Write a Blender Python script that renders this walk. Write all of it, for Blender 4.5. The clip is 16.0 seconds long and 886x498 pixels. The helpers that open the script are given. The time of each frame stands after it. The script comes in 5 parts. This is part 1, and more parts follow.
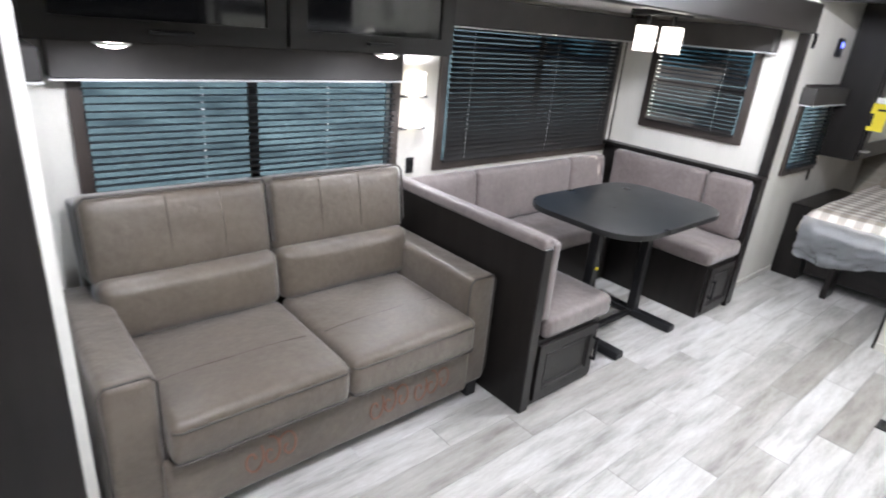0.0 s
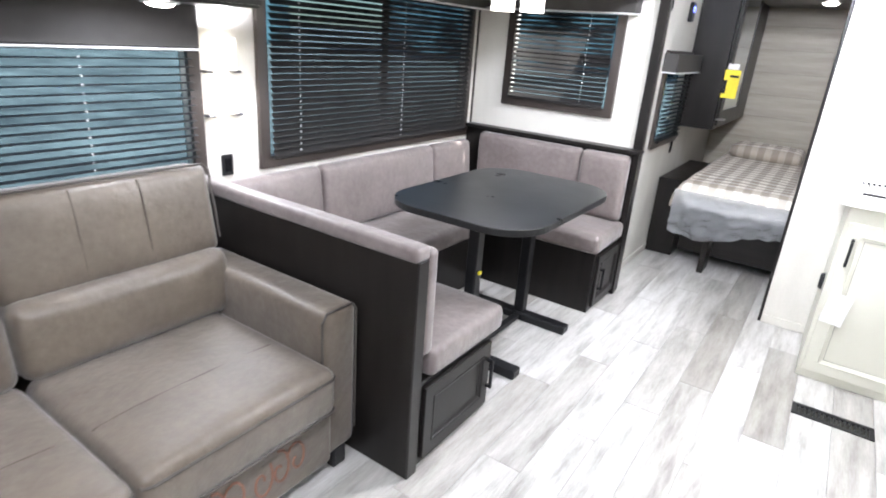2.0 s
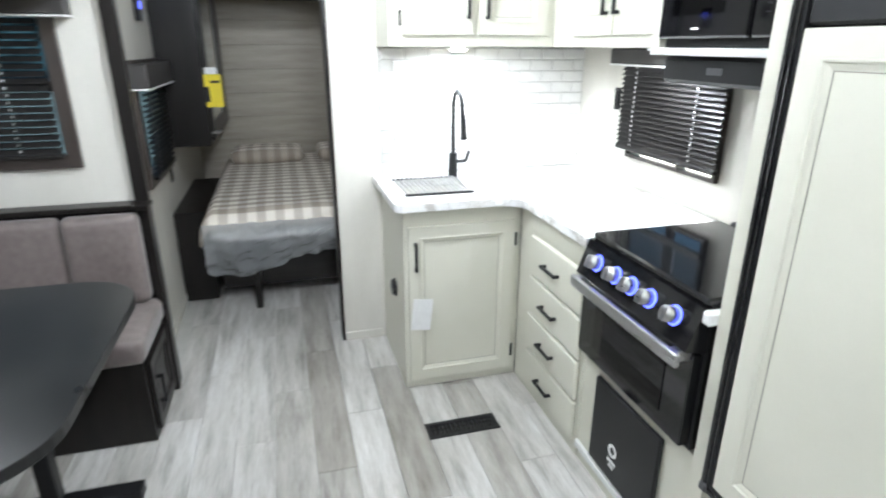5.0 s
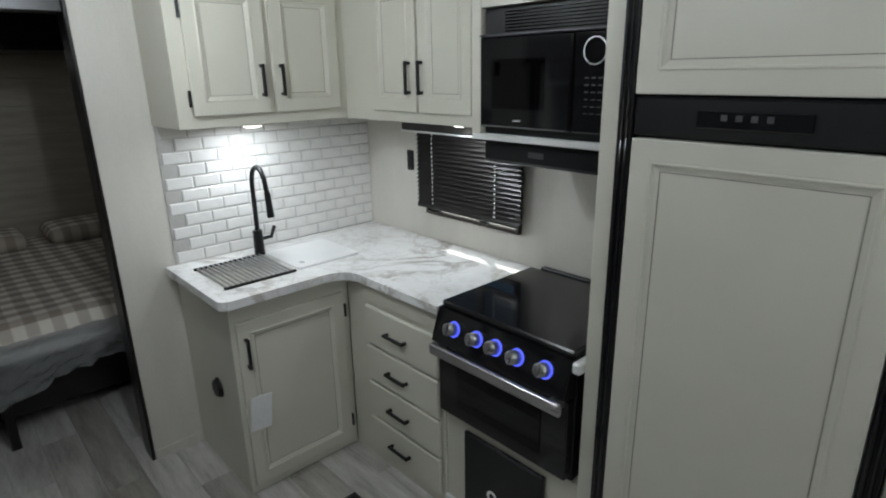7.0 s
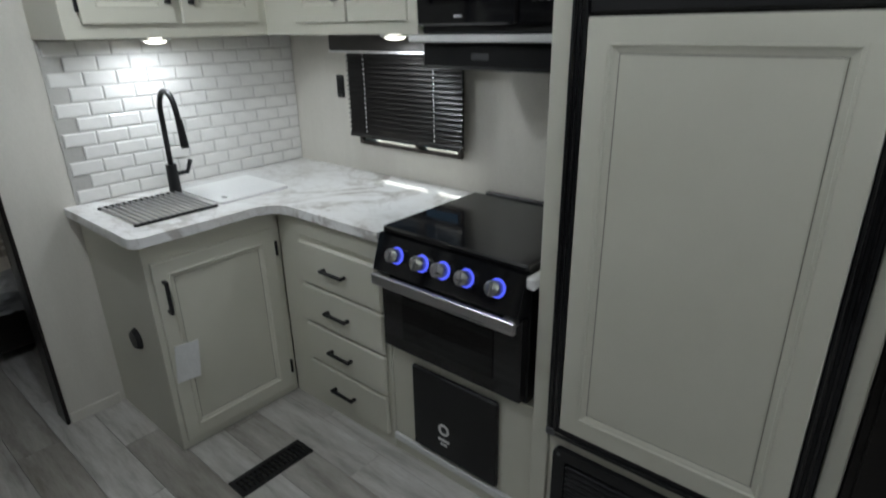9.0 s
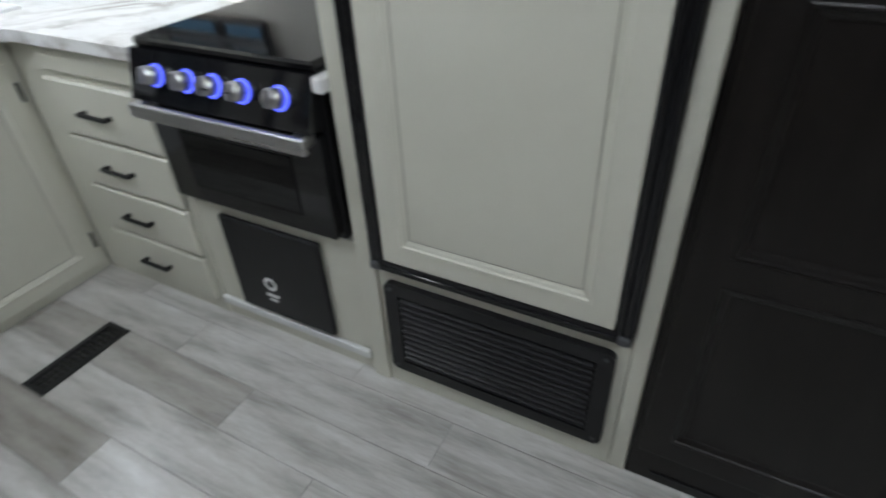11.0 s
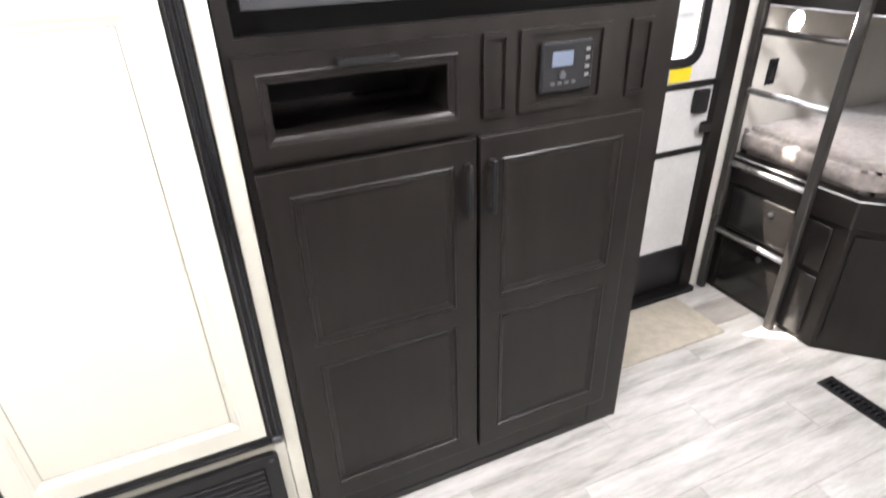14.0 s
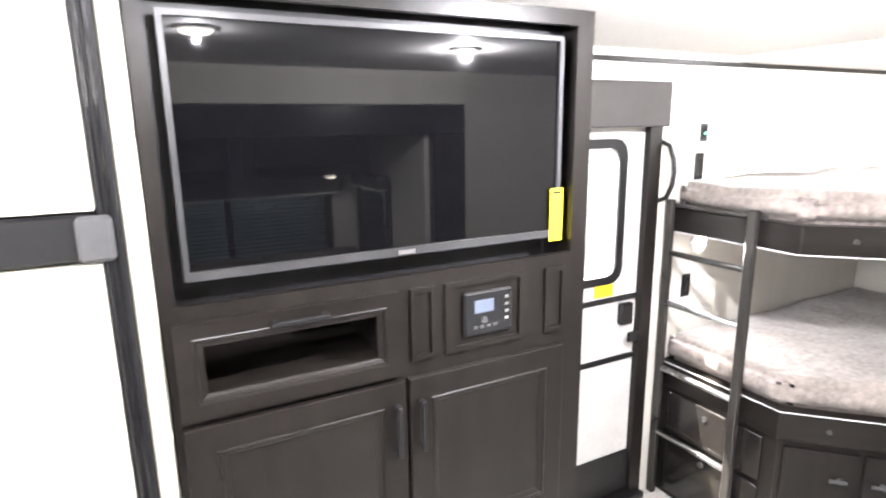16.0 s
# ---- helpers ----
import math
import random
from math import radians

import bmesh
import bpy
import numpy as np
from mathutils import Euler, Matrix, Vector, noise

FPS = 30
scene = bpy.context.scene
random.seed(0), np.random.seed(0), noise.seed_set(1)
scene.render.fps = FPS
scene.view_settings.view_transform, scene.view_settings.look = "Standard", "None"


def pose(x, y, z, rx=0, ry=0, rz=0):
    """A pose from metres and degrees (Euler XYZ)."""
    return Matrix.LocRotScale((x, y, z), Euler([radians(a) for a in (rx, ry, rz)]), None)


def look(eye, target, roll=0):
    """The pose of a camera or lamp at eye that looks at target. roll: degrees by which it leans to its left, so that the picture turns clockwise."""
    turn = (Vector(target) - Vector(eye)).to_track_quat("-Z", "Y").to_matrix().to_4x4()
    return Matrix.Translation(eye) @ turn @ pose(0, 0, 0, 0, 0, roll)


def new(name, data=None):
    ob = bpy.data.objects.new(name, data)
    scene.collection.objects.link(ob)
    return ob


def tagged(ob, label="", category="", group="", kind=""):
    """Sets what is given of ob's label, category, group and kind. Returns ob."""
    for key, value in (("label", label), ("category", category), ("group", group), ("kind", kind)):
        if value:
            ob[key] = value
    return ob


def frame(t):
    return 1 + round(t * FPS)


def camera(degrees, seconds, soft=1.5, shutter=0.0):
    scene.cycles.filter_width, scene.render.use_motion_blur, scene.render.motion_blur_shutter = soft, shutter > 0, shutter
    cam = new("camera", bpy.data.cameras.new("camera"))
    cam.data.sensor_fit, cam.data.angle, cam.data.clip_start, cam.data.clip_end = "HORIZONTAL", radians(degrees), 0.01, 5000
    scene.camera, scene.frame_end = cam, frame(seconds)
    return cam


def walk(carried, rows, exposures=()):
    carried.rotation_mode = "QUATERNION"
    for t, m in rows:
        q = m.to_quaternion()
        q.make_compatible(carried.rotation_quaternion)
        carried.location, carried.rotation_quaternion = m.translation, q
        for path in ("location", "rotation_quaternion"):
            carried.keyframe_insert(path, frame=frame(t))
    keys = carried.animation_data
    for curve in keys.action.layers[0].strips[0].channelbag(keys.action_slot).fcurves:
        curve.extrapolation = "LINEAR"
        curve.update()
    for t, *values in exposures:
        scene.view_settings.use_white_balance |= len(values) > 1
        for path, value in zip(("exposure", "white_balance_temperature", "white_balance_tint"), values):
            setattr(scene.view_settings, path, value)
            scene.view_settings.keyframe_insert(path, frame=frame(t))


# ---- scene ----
cam = camera(75.9, 16.0, soft=1.9, shutter=0.5)
PATH = [
    (0, (0.21, 0.367, 1.621), (1.457, 1.744, 0.881), 5.3),
    (0.5, (0.312, 0.426, 1.557), (1.683, 1.691, 0.836), 5.0),
    (1, (0.464, 0.546, 1.476), (1.918, 1.722, 0.768), 4.8),
    (1.5, (0.578, 0.631, 1.442), (2.086, 1.742, 0.741), 4.5),
    (2, (0.698, 0.765, 1.436), (2.259, 1.799, 0.732), 4.3),
    (2.5, (0.856, 0.871, 1.423), (2.48, 1.797, 0.714), 4.0),
    (3, (1.074, 0.925, 1.44), (2.766, 1.725, 0.734), 3.6),
    (3.5, (1.187, 0.928, 1.451), (2.964, 1.517, 0.747), 3.1),
    (4, (1.228, 0.995, 1.478), (3.094, 1.217, 0.793), 2.1),
    (4.5, (1.303, 1.065, 1.487), (3.18, 0.895, 0.817), 1.1),
    (5, (1.471, 1.089, 1.513), (3.285, 0.585, 0.839), 0.1),
    (7.5, (1.711, 1.413, 1.719), (3.045, 0.04, 1.139), -1.0),
    (8, (1.733, 1.409, 1.692), (3.023, -0.005, 1.111), -0.9),
    (10.5, (1.831, 1.075, 1.311), (2.84, -0.249, 0.202), -1.6),
    (11, (1.722, 1.009, 1.293), (2.524, -0.392, 0.115), -2.9),
    (11.5, (1.776, 1.113, 1.257), (2.075, -0.469, 0.07), -1.6),
    (12, (1.794, 1.215, 1.260), (1.632, -0.387, 0.095), -2.0),
    (12.5, (1.782, 1.243, 1.385), (1.394, -0.281, 0.149), -2.3),
    (13, (1.798, 1.282, 1.457), (1.282, -0.218, 0.238), -2.5),
    (13.5, (1.805, 1.291, 1.525), (1.197, -0.254, 0.411), -2.2),
    (14, (1.815, 1.284, 1.594), (1.134, -0.325, 0.619), -1.9),
    (14.5, (1.805, 1.293, 1.668), (1.078, -0.381, 0.851), -1.6),
    (15, (1.803, 1.306, 1.73), (1.025, -0.419, 1.083), -1.5),
    (15.5, (1.807, 1.305, 1.777), (0.975, -0.441, 1.27), -0.8),
    (16, (1.75, 1.337, 1.791), (0.848, -0.396, 1.363), -0.8),
]
EXPOSURES = [(0, 2.45, 6300, 12), (1.0, 2.85, 6300, 12), (1.5, 2.9, 6300, 12), (3.5, 2.85, 6300, 10), (4.2, 2.6, 6250, 7), (5.0, 1.92, 6250, 5), (5.6, 1.4, 6300, 4), (7.3, -0.25, 6400, 4), (8.2, -0.4, 6400, 4), (10.5, 0.65, 6300, 5), (11.5, 0.85, 6200, 6), (12.2, 1.4, 6250, 7), (13.0, 2.35, 6400, 10), (14.0, 2.8, 6850, 14), (15.0, 3.2, 6850, 14), (16.0, 3.6, 6850, 14)]
walk(cam, [(t, look(eye, target, roll)) for t, eye, target, roll in PATH], EXPOSURES)
# ---- world, sun, lamps ----
world = bpy.data.worlds.new("sky")
scene.world = world
world.use_nodes = True
wn, wl = world.node_tree.nodes, world.node_tree.links
sky = wn.new("ShaderNodeTexSky")
sky.sky_type, sky.sun_disc = "NISHITA", False
SUN_DIR = Vector((-0.50, 0.36, -1.0)).normalized()
sky.sun_elevation = math.asin(-SUN_DIR.z)
sky.sun_rotation = math.atan2(-SUN_DIR.x, -SUN_DIR.y)
wl.new(sky.outputs["Color"], wn["Background"].inputs["Color"])
wn["Background"].inputs["Strength"].default_value = 0.06
sun = new("sun", bpy.data.lights.new("sun", "SUN"))
sun.data.energy, sun.data.angle, sun.data.color = 5.0, radians(0.5), (1.0, 0.96, 0.9)
sun.matrix_world = look((0, -6, 8), Vector((0, -6, 8)) + SUN_DIR)

def lamp(name, place, power, size=0.07, colour=(0.95, 0.985, 1.08), aim=(0, 0, -1)):
    ob = new(name, bpy.data.lights.new(name, "POINT" if aim is None else "AREA"))
    ob.data.energy, ob.data.color = 0.4 * power, colour
    if aim is None:
        ob.data.shadow_soft_size = size / 2
        ob.location = place
        return ob
    ob.data.shape, ob.data.size = "DISK", size
    ob.matrix_world = look(place, Vector(place) + Vector(aim))
    return ob

# ---- materials ----
def base_mat(name, rough=0.5, metal=0.0):
    m = bpy.data.materials.new(name)
    m.use_nodes = True
    b = m.node_tree.nodes["Principled BSDF"]
    b.inputs["Roughness"].default_value, b.inputs["Metallic"].default_value = rough, metal
    return m, m.node_tree.nodes, m.node_tree.links, b

def coords(n, l, scale=(1, 1, 1)):
    tc, mp = n.new("ShaderNodeTexCoord"), n.new("ShaderNodeMapping")
    mp.inputs["Scale"].default_value = scale
    l.new(tc.outputs["Object"], mp.inputs["Vector"])
    return mp.outputs["Vector"]

def noise_at(n, l, vec, scale, detail=4.0, rough=0.55):
    t = n.new("ShaderNodeTexNoise")
    t.inputs["Scale"].default_value, t.inputs["Detail"].default_value, t.inputs["Roughness"].default_value = scale, detail, rough
    l.new(vec, t.inputs["Vector"])
    return t.outputs["Fac"]

def ramp(n, l, fac, stops):
    r = n.new("ShaderNodeValToRGB")
    while len(r.color_ramp.elements) < len(stops):
        r.color_ramp.elements.new(0.5)
    for e, (p, c) in zip(r.color_ramp.elements, stops):
        e.position, e.color = p, (*c, 1)
    l.new(fac, r.inputs["Fac"])
    return r.outputs["Color"]

def mix(n, l, fac, a, b, mode="MIX"):
    x = n.new("ShaderNodeMix")
    x.data_type, x.blend_type = "RGBA", mode
    for key, v in ((0, fac), (6, a), (7, b)):
        if isinstance(v, (int, float)):
            x.inputs[key].default_value = v
        elif isinstance(v, tuple):
            x.inputs[key].default_value = (*v, 1)
        else:
            l.new(v, x.inputs[key])
    return x.outputs[2]

def add_bump(n, l, b, height, strength=0.2, dist=0.002):
    u = n.new("ShaderNodeBump")
    u.inputs["Strength"].default_value, u.inputs["Distance"].default_value = strength, dist
    l.new(height, u.inputs["Height"])
    l.new(u.outputs["Normal"], b.inputs["Normal"])

def surface(name, c1, c2, rough=0.5, metal=0.0, scale=6.0, stretch=(1, 1, 1), fine=90.0, bump=0.12, spread=0.08, spec=0.5, grainy=0.7):
    """A plain surface: blotches at one scale, grain at another, uneven gloss."""
    m, n, l, b = base_mat(name, rough, metal)
    b.inputs["Specular IOR Level"].default_value = spec
    v = coords(n, l, stretch)
    big, small = noise_at(n, l, v, scale), noise_at(n, l, v, fine, 3.0)
    col = ramp(n, l, big, [(0.3, c1), (0.7, c2)])
    grain = ramp(n, l, small, [(0.25, (0.86, 0.86, 0.86)), (0.75, (1, 1, 1))])
    l.new(mix(n, l, grainy, col, grain, "MULTIPLY"), b.inputs["Base Color"])
    r = n.new("ShaderNodeMapRange")
    r.inputs["To Min"].default_value, r.inputs["To Max"].default_value = max(rough - spread, 0.02), min(rough + spread, 1)
    l.new(big, r.inputs["Value"])
    l.new(r.outputs["Result"], b.inputs["Roughness"])
    add_bump(n, l, b, small, bump, 0.001)
    return m

def glow(name, colour, strength):
    m, n, l, b = base_mat(name)
    b.inputs["Base Color"].default_value = (*[0.15 * k for k in colour], 1)
    b.inputs["Emission Color"].default_value = (*colour, 1)
    b.inputs["Emission Strength"].default_value = strength
    return m

def floor_mat():
    m, n, l, b = base_mat("vinyl_plank", 0.3)
    v = coords(n, l, (1.0, 7.0, 1.0))
    info = n.new("ShaderNodeObjectInfo")
    shift = n.new("ShaderNodeVectorMath")
    shift.operation = "MULTIPLY_ADD"
    comb = n.new("ShaderNodeCombineXYZ")
    for k in "XYZ":
        l.new(info.outputs["Random"], comb.inputs[k])
    shift.inputs[1].default_value = (37, 61, 13)
    l.new(comb.outputs[0], shift.inputs[0])
    l.new(v, shift.inputs[2])
    g1, g2 = noise_at(n, l, shift.outputs[0], 2.6, 6.0, 0.62), noise_at(n, l, shift.outputs[0], 22.0, 5.0, 0.7)
    grain = ramp(n, l, g1, [(0.3, (0.30, 0.285, 0.262)), (0.47, (0.49, 0.475, 0.45)), (0.7, (0.66, 0.65, 0.63))])
    fine = ramp(n, l, g2, [(0.3, (0.80, 0.79, 0.77)), (0.62, (1, 1, 1))])
    tone = ramp(n, l, info.outputs["Random"], [(0.0, (0.60, 0.575, 0.54)), (0.35, (0.95, 0.95, 0.94)), (1.0, (1, 1, 1))])
    col = mix(n, l, 1.0, mix(n, l, 0.8, grain, fine, "MULTIPLY"), tone, "MULTIPLY")
    l.new(col, b.inputs["Base Color"])
    add_bump(n, l, b, g2, 0.12, 0.001)
    return m

def marble_mat():
    m, n, l, b = base_mat("marble_laminate", 0.22)
    v = coords(n, l)
    def vein(scale, twist, width, colour):
        t = n.new("ShaderNodeTexNoise")
        t.inputs["Scale"].default_value, t.inputs["Detail"].default_value, t.inputs["Roughness"].default_value, t.inputs["Distortion"].default_value = scale, 8.0, 0.62, twist
        l.new(v, t.inputs["Vector"])
        return ramp(n, l, t.outputs["Fac"], [(0.5 - width, (1, 1, 1)), (0.498, colour), (0.51, colour), (0.5 + 1.6 * width, (1, 1, 1))])
    cloud = ramp(n, l, noise_at(n, l, v, 5.0, 7.0, 0.65), [(0.32, (0.68, 0.665, 0.64)), (0.48, (0.83, 0.825, 0.81)), (0.66, (0.88, 0.88, 0.87))])
    patch = ramp(n, l, noise_at(n, l, v, 2.4, 3.0), [(0.40, (0.15, 0.15, 0.15)), (0.60, (1, 1, 1))])
    col = mix(n, l, patch, cloud, mix(n, l, 1.0, cloud, vein(2.0, 1.2, 0.035, (0.58, 0.55, 0.52)), "MULTIPLY"))
    col = mix(n, l, 0.35, col, vein(4.5, 0.9, 0.018, (0.60, 0.57, 0.54)), "MULTIPLY")
    l.new(col, b.inputs["Base Color"])
    return m

def plaid_mat():
    m, n, l, b = base_mat("plaid_cloth", 0.85)
    v = coords(n, l)
    outs = []
    for direction in ("X", "Y"):
        w = n.new("ShaderNodeTexWave")
        w.bands_direction, w.wave_profile = direction, "SIN"
        w.inputs["Scale"].default_value, w.inputs["Distortion"].default_value = 3.0, 0.4
        l.new(v, w.inputs["Vector"])
        outs.append(ramp(n, l, w.outputs["Fac"], [(0.40, (0.52, 0.47, 0.41)), (0.60, (0.90, 0.87, 0.82))]))
    weave = noise_at(n, l, v, 260, 2)
    l.new(mix(n, l, 0.75, outs[0], outs[1], "MULTIPLY"), b.inputs["Base Color"])
    add_bump(n, l, b, weave, 0.3)
    return m

def fabric_mat(name, c1, c2, rough=0.52, scale=5.0):
    m, n, l, b = base_mat(name, rough)
    v = coords(n, l)
    a, c = noise_at(n, l, v, scale, 5, 0.6), noise_at(n, l, v, 420, 2)
    d = noise_at(n, l, v, 38, 3)
    col = mix(n, l, 0.5, ramp(n, l, a, [(0.32, c1), (0.68, c2)]), ramp(n, l, d, [(0.3, c1), (0.7, c2)]))
    l.new(col, b.inputs["Base Color"])
    b.inputs["Sheen Weight"].default_value = 0.25
    add_bump(n, l, b, c, 0.2, 0.001)
    first = n.new("ShaderNodeBump")
    first.inputs["Strength"].default_value, first.inputs["Distance"].default_value = 0.35, 0.02
    l.new(noise_at(n, l, v, 11, 3), first.inputs["Height"])
    l.new(first.outputs["Normal"], n["Bump"].inputs["Normal"])
    return m

def glass_mat(name, tint, rough=0.02):
    m, n, l, b = base_mat(name, rough)
    b.inputs["Base Color"].default_value = (*tint, 1)
    b.inputs["Transmission Weight"].default_value = 1.0
    b.inputs["IOR"].default_value = 1.12
    return m

def plastic_film_mat():
    m, n, l, b = base_mat("clear_film", 0.06)
    b.inputs["Base Color"].default_value = (0.93, 0.95, 0.97, 1)
    b.inputs["Alpha"].default_value = 0.36
    v = coords(n, l)
    add_bump(n, l, b, noise_at(n, l, v, 13, 6, 0.72), 1.0, 0.09)
    return m

WALL = surface("wall_vinyl", (0.60, 0.575, 0.515), (0.66, 0.635, 0.575), 0.55, scale=2.5, stretch=(3, 3, 0.6), fine=130, bump=0.15)
CEIL = surface("ceiling_panel", (0.76, 0.75, 0.73), (0.80, 0.79, 0.77), 0.6, scale=3)
HEADWALL = surface("taupe_plank_wall", (0.36, 0.32, 0.255), (0.47, 0.43, 0.355), 0.5, scale=2.5, stretch=(1, 1, 9), fine=60)
DARK = surface("dark_wood_laminate", (0.0065, 0.0053, 0.0047), (0.0125, 0.0104, 0.0091), 0.34, scale=3.0, stretch=(6, 6, 0.7), fine=70, bump=0.08, spec=0.32, grainy=0.5)
DARKH = surface("dark_wood_across", (0.0065, 0.0053, 0.0047), (0.0125, 0.0104, 0.0091), 0.34, scale=3.0, stretch=(0.7, 0.7, 7), fine=70, bump=0.08, spec=0.32, grainy=0.5)
VAL = surface("valance_cloth", (0.035, 0.032, 0.030), (0.055, 0.05, 0.047), 0.7, fine=320, bump=0.3)
BROWN = surface("brown_window_frame", (0.030, 0.022, 0.018), (0.045, 0.034, 0.028), 0.4)
SLAT = surface("brown_slat", (0.013, 0.012, 0.0115), (0.022, 0.020, 0.019), 0.4, fine=40, spec=0.3)
CREAM = surface("cream_cabinet", (0.60, 0.585, 0.495), (0.65, 0.635, 0.545), 0.36, scale=2, fine=150, bump=0.01, grainy=0.12)
CREAMD = surface("cream_glaze_line", (0.20, 0.185, 0.15), (0.30, 0.28, 0.23), 0.5)
BLACK = surface("black_plastic", (0.008, 0.008, 0.0085), (0.014, 0.014, 0.015), 0.38, spec=0.3)
GLOSSB = surface("black_gloss", (0.008, 0.008, 0.009), (0.012, 0.012, 0.013), 0.07, bump=0.0, spread=0.03)
SCREEN = surface("screen_glass", (0.002, 0.002, 0.0024), (0.0025, 0.0025, 0.003), 0.03, bump=0.0, spread=0.005, spec=0.3)
GREYM = surface("grey_metal", (0.07, 0.07, 0.074), (0.10, 0.10, 0.105), 0.42, 0.4)
STEEL = surface("brushed_steel", (0.50, 0.50, 0.51), (0.62, 0.62, 0.63), 0.3, 1.0, stretch=(1, 12, 12))
BEZEL = surface("dark_bezel", (0.035, 0.035, 0.037), (0.05, 0.05, 0.052), 0.4, 0.2)
LADDER = surface("dark_satin_metal", (0.05, 0.048, 0.046), (0.08, 0.075, 0.07), 0.3, 0.7)
TABLE = surface("charcoal_table", (0.012, 0.012, 0.012), (0.021, 0.021, 0.0205), 0.3, scale=5, fine=160, bump=0.01, spec=0.3)
SOFA = fabric_mat("sofa_suede", (0.072, 0.055, 0.040), (0.120, 0.095, 0.069), 0.46)
DINE = fabric_mat("dinette_suede", (0.112, 0.089, 0.081), (0.180, 0.149, 0.138))
SEAM = surface("sofa_seam", (0.066, 0.053, 0.041), (0.095, 0.077, 0.060), 0.8)
PIPE = surface("dark_piping", (0.045, 0.038, 0.033), (0.07, 0.06, 0.05), 0.7)
BUNK = fabric_mat("plush_cover", (0.085, 0.07, 0.062), (0.30, 0.262, 0.235), 0.8, 3.2)
MAT = fabric_mat("beige_mat", (0.36, 0.32, 0.25), (0.52, 0.47, 0.38), 0.9, 9)
TILE = surface("white_tile", (0.72, 0.71, 0.68), (0.80, 0.79, 0.76), 0.12, fine=20, bump=0.03)
GROUT = surface("grey_grout", (0.42, 0.41, 0.38), (0.50, 0.49, 0.46), 0.8)
MARBLE, PLANK, PLAID = marble_mat(), floor_mat(), plaid_mat()
WHITE = surface("white_plastic", (0.74, 0.74, 0.73), (0.80, 0.80, 0.79), 0.35)
CHAIRW = surface("white_edge", (0.70, 0.70, 0.68), (0.78, 0.78, 0.76), 0.4)
DOORW = surface("door_panel", (0.58, 0.57, 0.55), (0.66, 0.65, 0.63), 0.5)
YELLOW = surface("yellow_card", (0.75, 0.60, 0.02), (0.82, 0.66, 0.03), 0.5)
PAPER = surface("paper", (0.75, 0.75, 0.74), (0.82, 0.82, 0.81), 0.7)
PRINT = surface("rust_print", (0.16, 0.075, 0.048), (0.24, 0.115, 0.075), 0.7)
GLASS = glass_mat("tinted_glass", (0.16, 0.245, 0.28))
CLEAR = glass_mat("clear_glass", (0.9, 0.93, 0.95))
FILM = plastic_film_mat()
LED = glow("led_lens", (1.0, 0.95, 0.86), 6.0)
SHADE = glow("lit_glass_shade", (1.0, 0.93, 0.80), 0.9)
BLUE = glow("blue_ring", (0.10, 0.13, 1.0), 1.2)
LCD = glow("lcd", (0.45, 0.55, 0.75), 0.018)
GREEN = glow("green_led", (0.1, 1.0, 0.4), 0.8)

def outside_glow_mat():
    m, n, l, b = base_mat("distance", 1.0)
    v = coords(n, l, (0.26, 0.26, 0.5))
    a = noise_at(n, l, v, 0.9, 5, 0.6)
    # Bright and dark daylight of the tree view is painted in and emitted.
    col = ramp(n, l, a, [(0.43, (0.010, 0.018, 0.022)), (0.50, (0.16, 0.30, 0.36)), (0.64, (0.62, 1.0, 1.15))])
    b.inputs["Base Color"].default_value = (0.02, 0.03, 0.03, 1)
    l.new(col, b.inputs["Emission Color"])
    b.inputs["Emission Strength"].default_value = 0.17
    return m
OUTSIDE_GLOW = outside_glow_mat()

# ---- mesh helpers ----
def finish(bm, mat, name, smooth=False):
    bmesh.ops.recalc_face_normals(bm, faces=bm.faces[:])
    me = bpy.data.meshes.new(name)
    bm.to_mesh(me)
    bm.free()
    me.materials.append(mat)
    if smooth:
        me.shade_smooth()
    return me

def box(bm, x0, x1, y0, y1, z0, z1, bev=0.003, seg=1):
    x0, x1, y0, y1, z0, z1 = min(x0, x1), max(x0, x1), min(y0, y1), max(y0, y1), min(z0, z1), max(z0, z1)
    m = Matrix.LocRotScale(((x0 + x1) / 2, (y0 + y1) / 2, (z0 + z1) / 2), None, (x1 - x0, y1 - y0, z1 - z0))
    vs = bmesh.ops.create_cube(bm, size=1, matrix=m)["verts"]
    if bev > 0:
        es = list({e for v in vs for e in v.link_edges})
        bmesh.ops.bevel(bm, geom=es, offset=min(bev, 0.49 * min(x1 - x0, y1 - y0, z1 - z0)), segments=seg, profile=0.5, affect="EDGES")
    return bm

def boxes(*rows, bev=0.003):
    bm = bmesh.new()
    for r in rows:
        box(bm, *r, bev=bev)
    return bm

def rod(bm, a, b, r, seg=10, r2=None):
    a, b = Vector(a), Vector(b)
    q = (b - a).to_track_quat("Z", "Y").to_matrix().to_4x4()
    bmesh.ops.create_cone(bm, cap_ends=True, segments=seg, radius1=r, radius2=r if r2 is None else r2, depth=(b - a).length, matrix=Matrix.Translation((a + b) / 2) @ q)
    return bm

